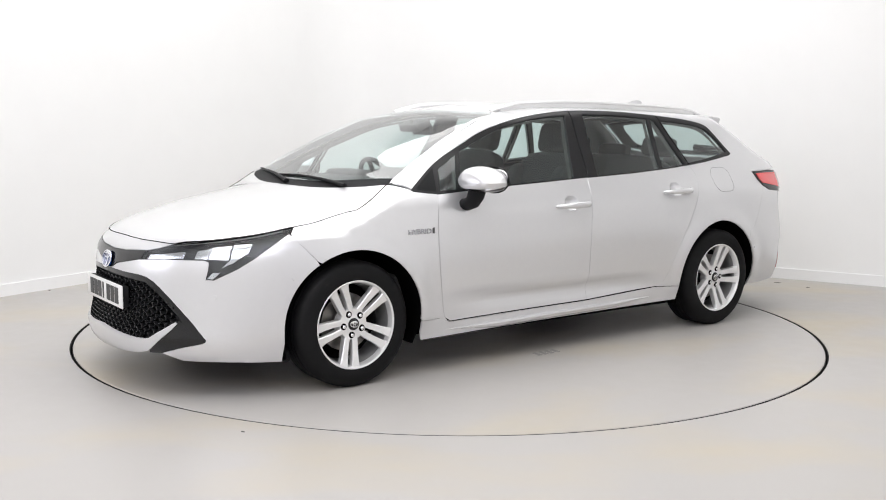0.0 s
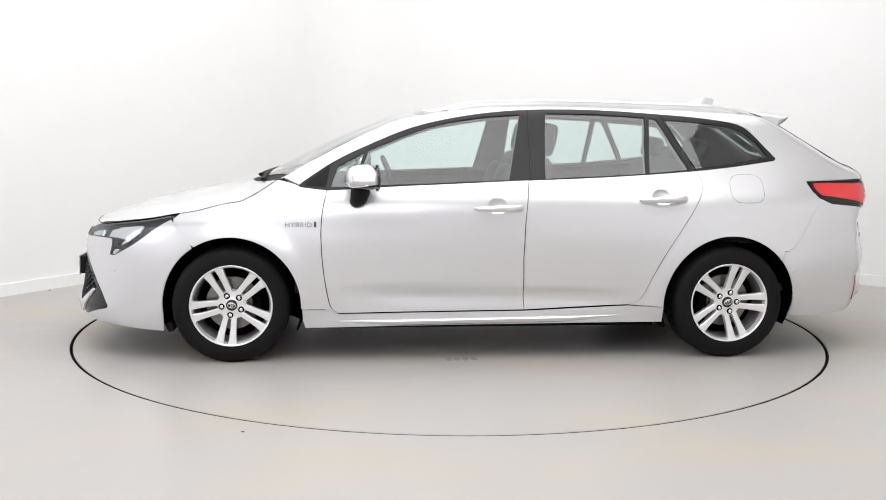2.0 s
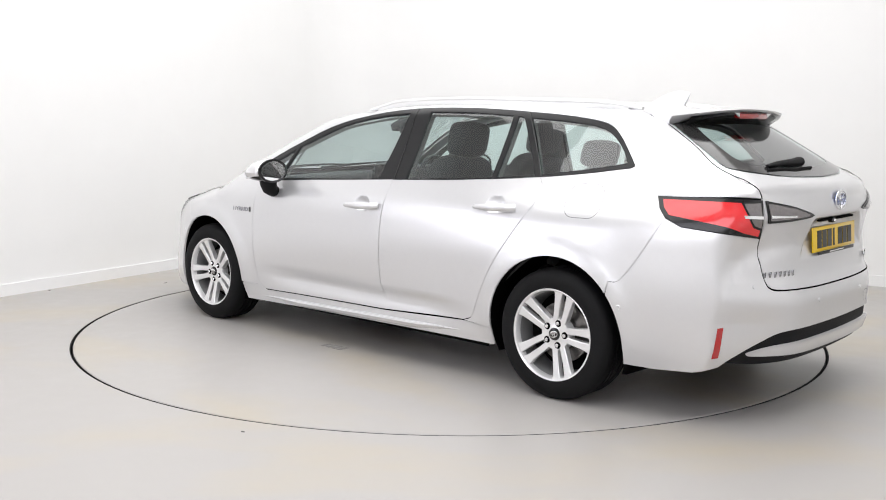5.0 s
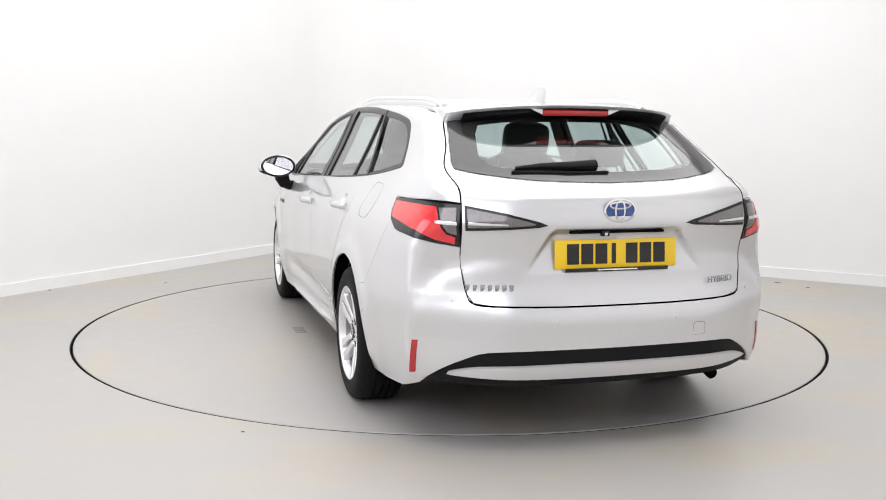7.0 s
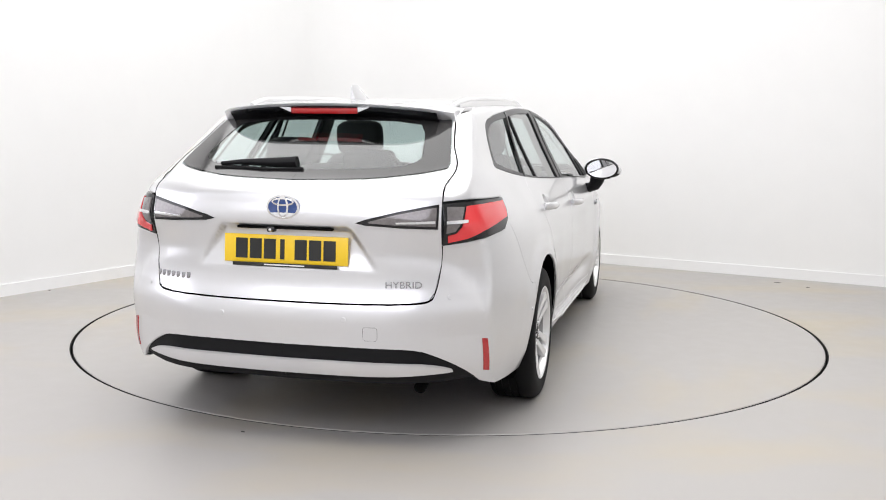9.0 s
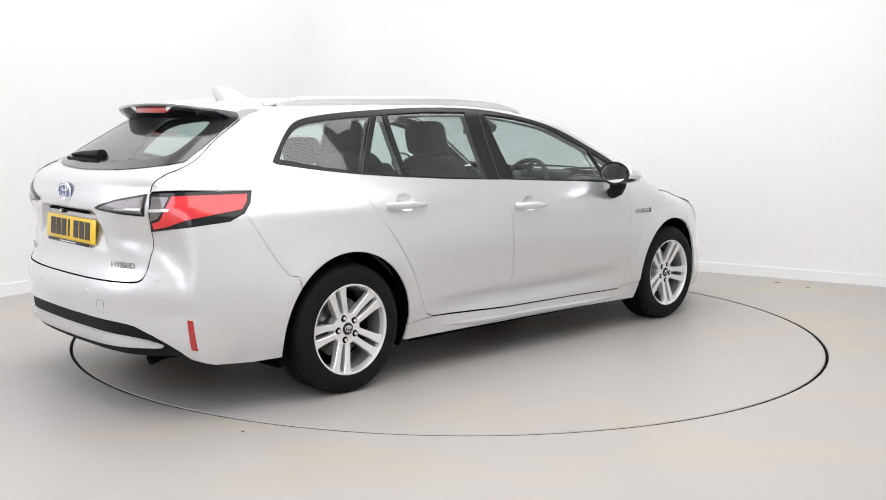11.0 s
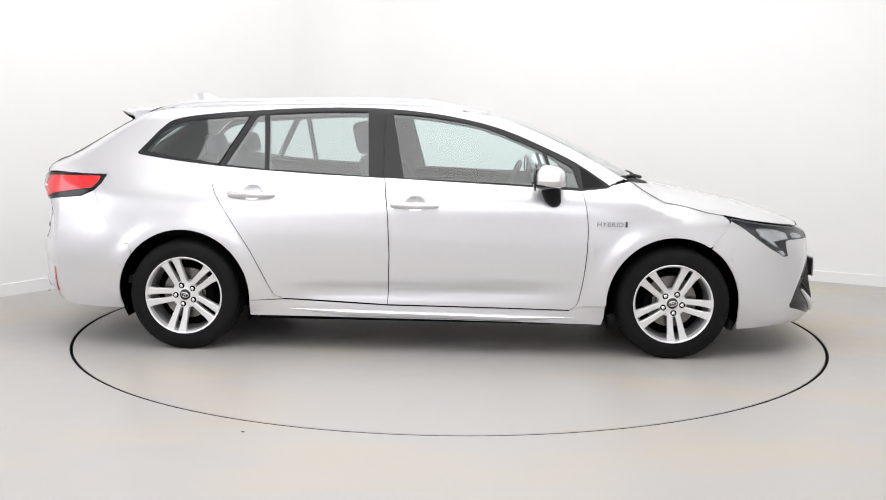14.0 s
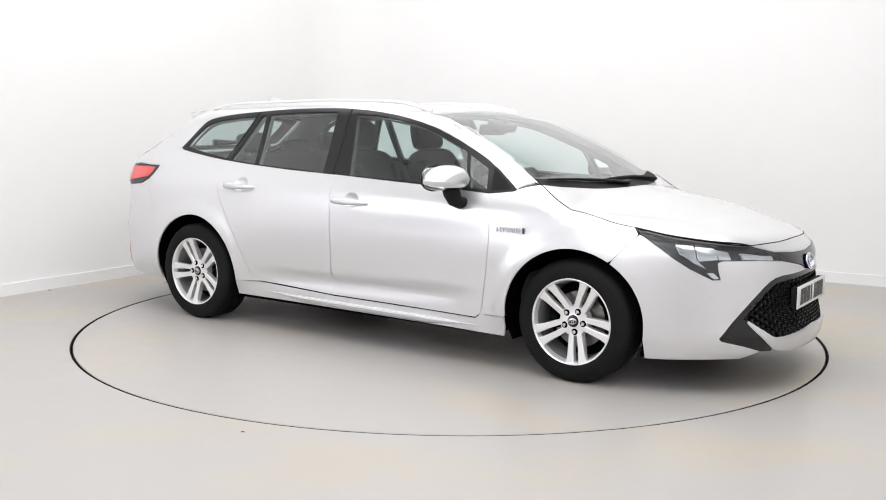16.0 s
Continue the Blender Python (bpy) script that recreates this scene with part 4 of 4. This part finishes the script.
badge(pose(float(R((0, 0.945))[0][0]) - 0.002, 0, 0.945, 90, 0, -90), 0.068, tailgate, BLUE)
number_plate("rear_number_plate", pose(-2.296, 0, 0.777, 86, 0, -90), YELLOWPLATE, "yellow number plate with dark bars")
bm = bmesh.new()
bm_box(bm, 0.44, 0.014, 0.004, pose(-2.310, 0, 0.716, 90, 0, -90), 0.001)
strip = part("plate_strip", bm, INK, tailgate, "black strip below the number plate")
bm = bmesh.new()
bm_box(bm, 0.17, 0.005, 0.001, pose(-2.3125, 0, 0.716, 90, 0, -90))
part("strip_text_bar", bm, WHITEPLATE, strip, smooth=False)
# slim handle under the brow of the recess, with a small reversing camera
bm = bmesh.new()
xh = float(R((0.0, 0.885))[0][0])
bm_box(bm, 0.022, 0.40, 0.010, pose(xh + 0.020, 0, 0.862), 0.003)
part("tailgate_handle", bm, DARK, tailgate, "black rubber handle strip over the number plate")
bm = bmesh.new()
bm_box(bm, 0.026, 0.034, 0.022, pose(xh + 0.016, 0.055, 0.856), 0.005)
camera_box = part("reversing_camera", bm, GLOSSBLACK, tailgate, "small black reversing camera")
bm = bmesh.new()
bm_lathe(bm, [(0.001, 0.004), (0.006, 0.003), (0.007, 0.0)], 14, "Z")
part("camera_lens", bm, CHROME, camera_box, m=pose(xh + 0.002, 0.055, 0.854, 90, 0, -90))


def lettering(text, size, m, mat, parent, name, depth=0.0015, squeeze=1.0):
    cu = bpy.data.curves.new(name, "FONT")
    cu.body, cu.size, cu.extrude, cu.align_x, cu.align_y = text, size, depth, "CENTER", "CENTER"
    ob = new(name, cu)
    dg = bpy.context.evaluated_depsgraph_get()
    me = bpy.data.meshes.new_from_object(ob.evaluated_get(dg))
    bpy.data.objects.remove(ob)
    me.materials.clear()
    me.materials.append(mat)
    me.transform(Matrix.Diagonal((squeeze, 1, 1, 1)))
    out = new(name, me)
    out.parent, out.matrix_basis = parent, m
    return tagged(out, "small raised chrome lettering")


for s in (1, -1):
    p = S((0.988, 0.738))[0]
    lettering("HYBRID", 0.036, pose(0.995, (p[1] + 0.006) * s, 0.738, 90 - 5, 0, 180 + 1 if s > 0 else -1), BADGE, car, "wing_lettering", squeeze=1.15)
    bm = bmesh.new()
    bm_box(bm, 0.012, 0.004, 0.030, pose(0.908 if s > 0 else 1.082, (p[1] + 0.003) * s, 0.740), 0.001)
    part("wing_emblem", bm, LAMPGREY, car, "small dark emblem beside the lettering")
lettering("HYBRID", 0.036, pose(float(R((0.478, 0.655))[0][0]) - 0.006, -0.478, 0.655, 90, 0, -90 + 17), BADGE, tailgate, "tailgate_lettering", squeeze=1.15)
bm = bmesh.new()
for k in range(7):
    y = 0.60 - 0.0265 * k - 0.012
    bm_box(bm, 0.004, 0.017, 0.024, pose(float(R((y, 0.652))[0][0]) - 0.001, y, 0.652), 0.001)
part("model_name_bars", bm, BADGE, tailgate, "chrome bars in place of a model name")
# rear wiper
bm = bmesh.new()
q = R((0.02, 1.112), (0.12, 1.108), (0.25, 1.108), (0.36, 1.10))
bm_tube(bm, [(p[0] - 0.02, p[1], p[2]) for p in q], [0.026, 0.022, 0.014, 0.008], 10, 0.9)
wiper = part("rear_wiper", bm, PLASTIC, tailgate, "black plastic rear wiper")
bm = bmesh.new()
q = R((-0.02, 1.085), (0.15, 1.083), (0.38, 1.085))
bm_tube(bm, [(p[0] - 0.012, p[1], p[2]) for p in q], 0.007, 6)
part("wiper_blade", bm, RUBBER, wiper)
# towing eye cover, fuel flap
def outline_line(name, pts, parent, r=0.0016, side=1, mat=None):
    bm = bmesh.new()
    q = np.concatenate([pts, pts[:1]])
    n = slope(q)
    bm_tube(bm, [tuple((p - k * 0.0006) * (1, side, 1)) for p, k in zip(q, n)], r, 5)
    return part(name, bm, mat or GAP, parent)


def rounded(cx, cz, hx, hz, r, n=6):
    out = []
    for k, (sx, sz) in enumerate(((1, 1), (-1, 1), (-1, -1), (1, -1))):
        for i in range(n + 1):
            a = radians(90 * k + 90 * i / n)
            out.append((cx + sx * (hx - r) + r * math.cos(a), cz + sz * (hz - r) + r * math.sin(a)))
    return out


outline_line("tow_cover", R(*[(abs(y), z) for y, z in rounded(0.36, 0.468, 0.028, 0.026, 0.010)]), rear_bumper, 0.0009, side=-1)
outline_line("fuel_flap", S(*rounded(*FUEL, 0.055)), car, 0.0011)
# exhaust tip
bm = bmesh.new()
bm_tube(bm, [(-2.0, -0.52, 0.255), (-2.13, -0.52, 0.250), (-2.19, -0.52, 0.232)], 0.024, 14)
part("exhaust_pipe", bm, DARK, car, "dark downturned exhaust pipe")

# underside
bm = bmesh.new()
bm_box(bm, 3.5, 1.1, 0.10, pose(0.0, 0, 0.24), 0.02)
bm_box(bm, 1.9, 1.6, 0.08, pose(0.0, 0, 0.235), 0.02)
bm_box(bm, 0.52, 1.10, 0.10, pose(-1.95, 0, 0.31), 0.02)
bm_box(bm, 0.36, 0.90, 0.07, pose(1.86, 0, 0.225), 0.02)
part("underbody", bm, DARK, car, "black underbody panels")
for s in (1, -1):
    bm = bmesh.new()
    bm_box(bm, 0.03, 0.14, 0.05, pose(1.68, 0.70 * s, 0.18, 0, 12, 0), 0.004)
    part("air_deflector", bm, PLASTIC, car)

# roof rails, fin
for s in (1, -1):
    bm = bmesh.new()
    path = []
    for i in range(29):
        t = i / 28
        x = -1.56 + 1.80 * t
        y = 0.485 + 0.045 * math.sin(math.pi * min(1, t * 1.15))
        e = min(1, 9 * min(t, 1 - t))
        path.append((x, y * s, float(top_z(np.array([x]), np.array([y]))[0]) + 0.002 + 0.025 * e ** 0.7))
    bm_tube(bm, path, 0.013, 8, 0.9)
    rail = part("roof_rail", bm, ALLOY, car, "silver roof rail")
    bm = bmesh.new()
    bm_tube(bm, [(p[0], p[1] + 0.004 * s, p[2] - 0.020) for p in path[1:-1]], 0.010, 6, 1.8)
    part("rail_base", bm, ALLOY, rail)
bm = bmesh.new()
rows = []
for i in range(13):
    t = i / 12
    x = -1.315 - 0.20 * t
    h = 0.072 * math.sin(math.pi * min(1, t * 0.60 + 0.02)) ** 1.2 * (1 if t < 0.92 else 0.9)
    z0 = float(top_z(np.array([x]), np.array([0.0]))[0])
    w = 0.030 * math.sin(math.pi * (0.12 + 0.80 * t)) ** 0.6
    rows.append([bm.verts.new((x - k * 0.03 * t, w * (1 - k) ** 0.8 * sg if k < 1 else 0.0015 * sg, z0 - 0.003 + k * h)) for sg, k in ((1, 0), (1, 0.5), (1, 1.0), (-1, 1.0), (-1, 0.5), (-1, 0))])
for a, b in zip(rows, rows[1:]):
    for k in range(5):
        bm.faces.new((a[k], b[k], b[k + 1], a[k + 1]))
bm.faces.new(rows[0][::-1])
bm.faces.new(rows[-1])
part("roof_aerial", bm, PAINT, car, "silver shark-fin aerial")

# front wipers
for (x0, y0, x1, y1) in ((1.205, 0.50, 1.200, -0.24), (1.262, -0.02, 1.10, -0.655)):
    bm = bmesh.new()
    q = T(*[(x0 + (x1 - x0) * t, abs(y0 + (y1 - y0) * t)) for t in np.linspace(0, 1, 9)])
    ys = [y0 + (y1 - y0) * t for t in np.linspace(0, 1, 9)]
    bm_tube(bm, [(p[0], y, p[2] + 0.008 - 0.003 * k / 8) for k, (p, y) in enumerate(zip(q, ys))], [0.015 - 0.0011 * k for k in range(9)], 8, 0.7)
    part("front_wiper", bm, PLASTIC, car, "black windscreen wiper arm and blade")

# door mirrors
for s in (1, -1):
    bm = bmesh.new()
    bmesh.ops.create_uvsphere(bm, u_segments=28, v_segments=18, radius=1)
    for v in bm.verts:
        x, y, z = v.co
        sx, sy, sz = (abs(c) ** 0.62 * (1 if c > 0 else -1) for c in (x, y, z))
        nx = 0.105 * sx if sx > 0 else 0.055 * sx
        nz = (0.072 if sz > 0 else 0.060) * sz
        taper = 1 - 0.18 * max(0, sy) - 0.10 * max(0, sx)
        v.co = (nx * (1 - 0.15 * max(0, sz)) - 0.016 * sy, 0.124 * sy * (1 - 0.26 * max(0, sz) - 0.10 * max(0, -sz)), nz * taper - 0.006 * sy)
    cap_bm = bm.copy()
    low = bm
    bmesh.ops.bisect_plane(cap_bm, geom=cap_bm.verts[:] + cap_bm.edges[:] + cap_bm.faces[:], plane_co=(0, 0, -0.030), plane_no=(0.10, 0, 1), clear_inner=True)
    bmesh.ops.bisect_plane(low, geom=low.verts[:] + low.edges[:] + low.faces[:], plane_co=(0, 0, -0.030), plane_no=(0.10, 0, 1), clear_outer=True)
    MM = pose(MIRROR_AT[0], MIRROR_AT[1] * s, MIRROR_AT[2]) @ Matrix.Diagonal((1, s, 1, 1))
    cap_bm.transform(MM)
    low.transform(MM)
    mirror = part("door_mirror", cap_bm, PAINT, car, "silver door mirror with black base")
    part("mirror_lower", low, GLOSSBLACK, mirror, "gloss black lower mirror shell")
    bm = bmesh.new()
    bm_prism(bm, [(0.099 * math.copysign(abs(math.cos(a)) ** 0.6, math.cos(a)), 0.056 * math.copysign(abs(math.sin(a)) ** 0.6, math.sin(a))) for a in np.linspace(0, 2 * math.pi, 28, endpoint=False)], 0.004, pose(MIRROR_AT[0] - 0.059, MIRROR_AT[1] * s, MIRROR_AT[2] + 0.003, 90, 0, -90 + 4 * s))
    part("mirror_glass", bm, MIRROR, mirror, "silvered mirror glass")
    bm = bmesh.new()
    bm_ring(bm, 0.110, 0.069, 0.013, pose(MIRROR_AT[0] - 0.056, MIRROR_AT[1] * s, MIRROR_AT[2] + 0.003, 90, 0, -90 + 4 * s), 0.012)
    part("mirror_bezel", bm, GLOSSBLACK, mirror)
    bm = bmesh.new()
    bm_tube(bm, [(MIRROR_AT[0] + dx, y * s, MIRROR_AT[2] + dz) for dx, y, dz in ((0.022, 0.920, -0.040), (0.028, 0.908, -0.075), (0.036, 0.892, -0.108), (0.046, 0.862, -0.124), (0.052, 0.80, -0.124))], [0.050, 0.052, 0.046, 0.038, 0.030], 14, 0.85)
    part("mirror_stalk", bm, PLASTIC, mirror, "black mirror stalk")
    bm = bmesh.new()
    bm_box(bm, 0.085, 0.055, 0.009, pose(MIRROR_AT[0] + 0.022, (MIRROR_AT[1] + 0.080) * s, MIRROR_AT[2] - 0.034, 0, 8, -16 * s), 0.003)
    part("indicator_lens", bm, LAMPIN, mirror, "clear indicator strip")


# ---------------------------------------------------------------- wheels
def make_wheel(ax, y, s, turn):
    """Tyre on a five-double-spoke alloy rim; built facing outwards along y."""
    bm = bmesh.new()
    w = WHEEL_R
    prof = [(0.208, 0.0), (0.214, 0.010), (0.226, 0.013), (0.250, 0.015), (0.275, 0.012), (0.292, 0.004), (w - 0.008, -0.006), (w - 0.002, -0.018), (w, -0.035)]
    tread = []
    for k in range(1, 5):
        c = -0.035 - k * 0.033
        tread += [(w, c + 0.006), (w - 0.008, c + 0.0045), (w - 0.008, c - 0.0005), (w, c - 0.002)]
    back = [(w, -0.178), (w - 0.01, -0.192), (0.26, -0.205), (0.208, -0.195)]
    bm_lathe(bm, prof + tread + back, 96)
    rim = bmesh.new()
    bm_lathe(rim, [(0.2165, 0.004), (0.2185, 0.0095), (0.2145, 0.012), (0.2075, 0.008), (0.203, -0.004), (0.199, -0.022)], 72)
    M = pose(ax, y * s, HUB_Z, 0, -turn, 0) @ Matrix.Diagonal((1, s, 1, 1))
    rim.transform(M)
    bm.transform(M)
    wheel = part("wheel", rim, ALLOY, car, "silver alloy wheel with five double spokes")
    part("tyre", bm, RUBBER, wheel, "black road tyre")
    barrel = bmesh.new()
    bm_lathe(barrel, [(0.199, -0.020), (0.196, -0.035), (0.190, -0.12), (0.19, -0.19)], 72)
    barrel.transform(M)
    part("barrel", barrel, ALLOYIN, wheel, "inner rim barrel with shade put into its darker alloy")
    for k in range(5):
        sp = bmesh.new()
        for side in (-1, 1):
            rows = []
            for r, off, half, top, dep in ((0.030, 0.016, 0.017, -0.026, 0.030), (0.070, 0.0215, 0.0150, -0.020, 0.036), (0.120, 0.0270, 0.0155, -0.012, 0.034), (0.165, 0.0305, 0.0180, -0.004, 0.030), (0.190, 0.0335, 0.0215, 0.001, 0.027), (0.2085, 0.0400, 0.0300, 0.004, 0.024)):
                o = off * side
                bev = 0.0035
                tilt = -0.004 * side
                rows.append([sp.verts.new((o + dx, dy + top, -r)) for dx, dy in ((-half, -dep), (-half, -bev + tilt * 0), (-half + bev, 0.0), (half - bev, 0.0), (half, -bev), (half, -dep))])
            for a, b in zip(rows, rows[1:]):
                for j in range(5):
                    sp.faces.new((a[j], b[j], b[j + 1], a[j + 1]))
            sp.faces.new(rows[0][::-1])
        sp.transform(M @ pose(0, 0, 0, 0, 72 * k, 0))
        part("spoke", sp, ALLOY, wheel)
    hub = bmesh.new()
    bm_lathe(hub, [(0.001, -0.018), (0.030, -0.018), (0.034, -0.020), (0.050, -0.022), (0.074, -0.022), (0.080, -0.030), (0.08, -0.07)], 40)
    hub.transform(M)
    part("hub", hub, ALLOY, wheel)
    cap = bmesh.new()
    bm_lathe(cap, [(0.001, -0.010), (0.022, -0.011), (0.0285, -0.014), (0.031, -0.020)], 32)
    cap.transform(M)
    cp = part("hub_cap", cap, GLOSSBLACK, wheel, "black hub cap with chrome rings")
    ring = bmesh.new()
    for rx, ry, dz in ((0.0225, 0.016, 0), (0.008, 0.0145, 0), (0.0155, 0.006, 0.006)):
        bm_ring(ring, rx, ry, 0.0032, M @ pose(0, -0.0115, 0, -90, 0, 0) @ pose(0, -dz, 0), 0.002, 24)
    part("cap_rings", ring, CHROME, cp)
    for k in range(5):
        a = radians(90 + 36 + 72 * k)
        nut, shade_ring = bmesh.new(), bmesh.new()
        at = M @ pose(0.054 * math.cos(a), 0, 0.054 * math.sin(a))
        bm_lathe(nut, [(0.0005, -0.011), (0.0065, -0.011), (0.0100, -0.014), (0.0100, -0.03)], 6)
        nut.transform(at)
        # flat black ring on the hub, painting the shade of a nut recess
        bm_lathe(shade_ring, [(0.009, -0.0203), (0.0160, -0.0203), (0.0170, -0.0225)], 20)
        shade_ring.transform(at)
        part("wheel_nut", nut, CHROME, wheel)
        part("nut_shade_ring", shade_ring, DARK, wheel)
    disc = bmesh.new()
    bm_lathe(disc, [(0.001, -0.07), (0.075, -0.07), (0.078, -0.085), (0.142, -0.085), (0.142, -0.105), (0.02, -0.105)], 48)
    disc.transform(M)
    part("brake_disc", disc, STEEL, wheel, "grey steel brake disc")
    cal = bmesh.new()
    for a in (0, 14, 28, -14):
        bm_box(cal, 0.045, 0.07, 0.05, pose(0, 0, 0, 0, a + (0 if ax < 0 else 180) + turn, 0) @ pose(0.128, -0.085, 0), 0.006)
    cal.transform(M)
    part("brake_caliper", cal, DARK, wheel)
    # black disc added across the barrel, standing in for shade behind the brake
    back_disc = bmesh.new()
    bm_lathe(back_disc, [(0.001, -0.13), (0.188, -0.13), (0.189, -0.195)], 40)
    back_disc.transform(M)
    part("wheel_shade_disc", back_disc, DARK, wheel)


for ax, y in ((AXLES[0], 0.843), (AXLES[1], 0.868)):
    for s in (1, -1):
        make_wheel(ax, y, s, 9 if ax > 0 else -18 if s > 0 else -14)


# ---------------------------------------------------------------- cabin
def cushion(name, parent, sx, sy, sz, m, mat=FABRIC, label="", power=0.45):
    """Padded block with rounded corners."""
    bm = bmesh.new()
    bmesh.ops.create_uvsphere(bm, u_segments=20, v_segments=12, radius=1)
    for v in bm.verts:
        v.co = tuple(0.5 * d * math.copysign(abs(c) ** power, c) for c, d in zip(v.co, (sx, sy, sz)))
    bm.transform(m)
    return part(name, bm, mat, parent, label)


for y in (0.36, -0.36):
    base = cushion("front_seat", car, 0.52, 0.50, 0.16, pose(0.05, y, 0.52, 0, -6, 0), label="dark grey fabric front seat")
    cushion("backrest", base, 0.15, 0.50, 0.62, pose(-0.27, y, 0.80, 0, -20, 0))
    for q in (-0.2, 0.2):
        cushion("bolster", base, 0.18, 0.11, 0.50, pose(-0.22, y + q, 0.78, 0, -20, 0))
    cushion("headrest", base, 0.11, 0.27, 0.19, pose(-0.40, y, 1.185, 0, -12, 0))
    bm = bmesh.new()
    for q in (-0.06, 0.06):
        bm_tube(bm, [(-0.38, y + q, 1.04), (-0.395, y + q, 1.14)], 0.006, 8)
    part("headrest_posts", bm, CHROME, base)
bench = cushion("rear_bench", car, 0.52, 1.26, 0.18, pose(-0.85, 0, 0.54, 0, -6, 0), label="dark grey fabric rear bench")
cushion("backrest", bench, 0.15, 1.24, 0.56, pose(-1.16, 0, 0.80, 0, -22, 0))
for y in (0.40, 0.0, -0.40):
    hr = cushion("headrest", bench, 0.09, 0.26, 0.13 if y else 0.10, pose(-1.285, y, 1.13 if y else 1.09, 0, -14, 0))
    bm = bmesh.new()
    for q in (-0.05, 0.05):
        bm_tube(bm, [(-1.25, y + q, 1.0), (-1.28, y + q, 1.10)], 0.005, 6)
    part("headrest_posts", bm, CHROME, bench)
dash = cushion("dashboard", car, 0.50, 1.34, 0.20, pose(0.88, 0, 0.845, 0, 6, 0), DASH, "dark soft dashboard", 0.35)
cushion("dash_lower", dash, 0.30, 1.34, 0.34, pose(0.80, 0, 0.62), DASH)
cushion("instrument_cowl", dash, 0.16, 0.36, 0.07, pose(0.66, -0.36, 0.955), DASH)
cushion("centre_screen", dash, 0.03, 0.24, 0.15, pose(0.60, 0, 0.94, 0, -14, 0), GLOSSBLACK, "black centre screen", 0.3)
cushion("centre_console", dash, 0.80, 0.20, 0.28, pose(0.25, 0, 0.46), DASH)
bm = bmesh.new()
SW = pose(0.44, -0.36, 0.885, 0, -66, 0)
n = 36
rings = []
for i in range(n):
    a = 2 * math.pi * i / n
    rings.append([bm.verts.new(SW @ Vector(((0.178 + 0.015 * math.cos(b)) * math.cos(a), (0.178 + 0.015 * math.cos(b)) * math.sin(a), 0.015 * math.sin(b)))) for b in np.linspace(0, 2 * math.pi, 8, endpoint=False)])
for i in range(n):
    for k in range(8):
        bm.faces.new((rings[i][k], rings[(i + 1) % n][k], rings[(i + 1) % n][(k + 1) % 8], rings[i][(k + 1) % 8]))
bm_box(bm, 0.13, 0.16, 0.04, SW @ pose(0.0, 0, -0.01), 0.015)
for a in (90, -90, 0):
    bm_box(bm, 0.10, 0.035, 0.018, SW @ pose(0, 0, 0, 0, 0, a) @ pose(0.12, 0, -0.005), 0.005)
part("steering_wheel", bm, DASH, car, "black steering wheel")
bm = bmesh.new()
bm_box(bm, 0.03, 0.23, 0.065, pose(0.36, -0.01, 1.235, 0, 10, -8), 0.012)
bm_tube(bm, [(0.37, 0, 1.25), (0.45, 0, 1.285)], 0.010, 8)
part("rear_view_mirror", bm, DASH, windscreen, "black rear-view mirror")
bm = bmesh.new()
bm_box(bm, 0.10, 0.20, 0.05, pose(0.42, 0.0, 1.258, 0, 24, 0), 0.012)
part("sensor_housing", bm, DASH, windscreen)
for s in (1, -1):
    panel("door_lining", S(*cat([(0.80, 0.45)], [(0.80, 0.90), (0.451, 0.932), (0.086, 0.950), (-0.618, 0.980), (-1.15, 1.012), (-1.62, 1.07), (-1.70, 0.62), (-1.3, 0.75), (-0.95, 0.45)])), OUT, DASH, car, "dark inner door lining", side=s, lift=-0.075, gap=0, edge=0, step=0.1)
    panel("pillar_lining", S(*DLO), OUT, PILLAR, car, "grey pillar lining", side=s, holes=[S(*q) for q in (PANE_Q, PANE_R2, PANE_R, PANE_F, PANE_F2)], lift=-0.045, gap=0, edge=0, step=0.07)
panel("headlining", cat(T((0.30, 0.0), (0.26, 0.45), (0.21, 0.54), (-0.3, 0.56), (-0.8, 0.555), (-1.2, 0.55), (-1.5, 0.54), (-1.62, 0.5), (-1.62, 0.0))), UP, LINING, car, "pale fabric headlining", lift=-0.035, gap=0, edge=0, step=0.12, keep_centre=True)
bm = bmesh.new()
bm_box(bm, 2.6, 1.4, 0.04, pose(-0.55, 0, 0.36), 0.01)
bm_box(bm, 0.80, 1.10, 0.04, pose(-1.70, 0, 0.62), 0.01)
bm_box(bm, 0.05, 1.40, 0.55, pose(1.0, 0, 0.62), 0.01)
part("cabin_floor", bm, FABRIC, car, "dark carpeted cabin floor")


# ---------------------------------------------------------------- motion of the turntable and of the car on it
NUDGE = {0: -0.35, 0.5: -0.03, 1: -0.16, 1.5: 0.07, 2: 0.05, 2.5: 0.27, 3: 0.16, 5.5: 0.13, 6: -0.13, 6.5: 0.16, 7: -0.17, 7.5: 0.13, 8: -0.13, 8.5: 0.14, 9: -0.07, 9.5: 0.23,
         10: -0.06, 12.5: -0.06, 13: -0.21, 13.5: 0.05, 14: -0.11, 14.5: 0.08, 15: -0.1, 15.5: 0.22, 16: -0.04}  # the drive runs a little unevenly
OFFSET = Vector((-0.0954, 0.0642, 0))


def heading(t):
    return 217.484 - 15.7258 * t + NUDGE.get(t, 0.0)


def motions():
    times = [0.5 * i for i in range(33)]
    walk(turntable, [(t, pose(-0.007, 0.057, 0, 0, 0, heading(t))) for t in times])
    rows = []
    for t in times:
        turn = pose(0, 0, 0, 0, 0, heading(t))
        rows.append((t, Matrix.Translation(turn @ OFFSET) @ turn))
    walk(car, rows)


motions()
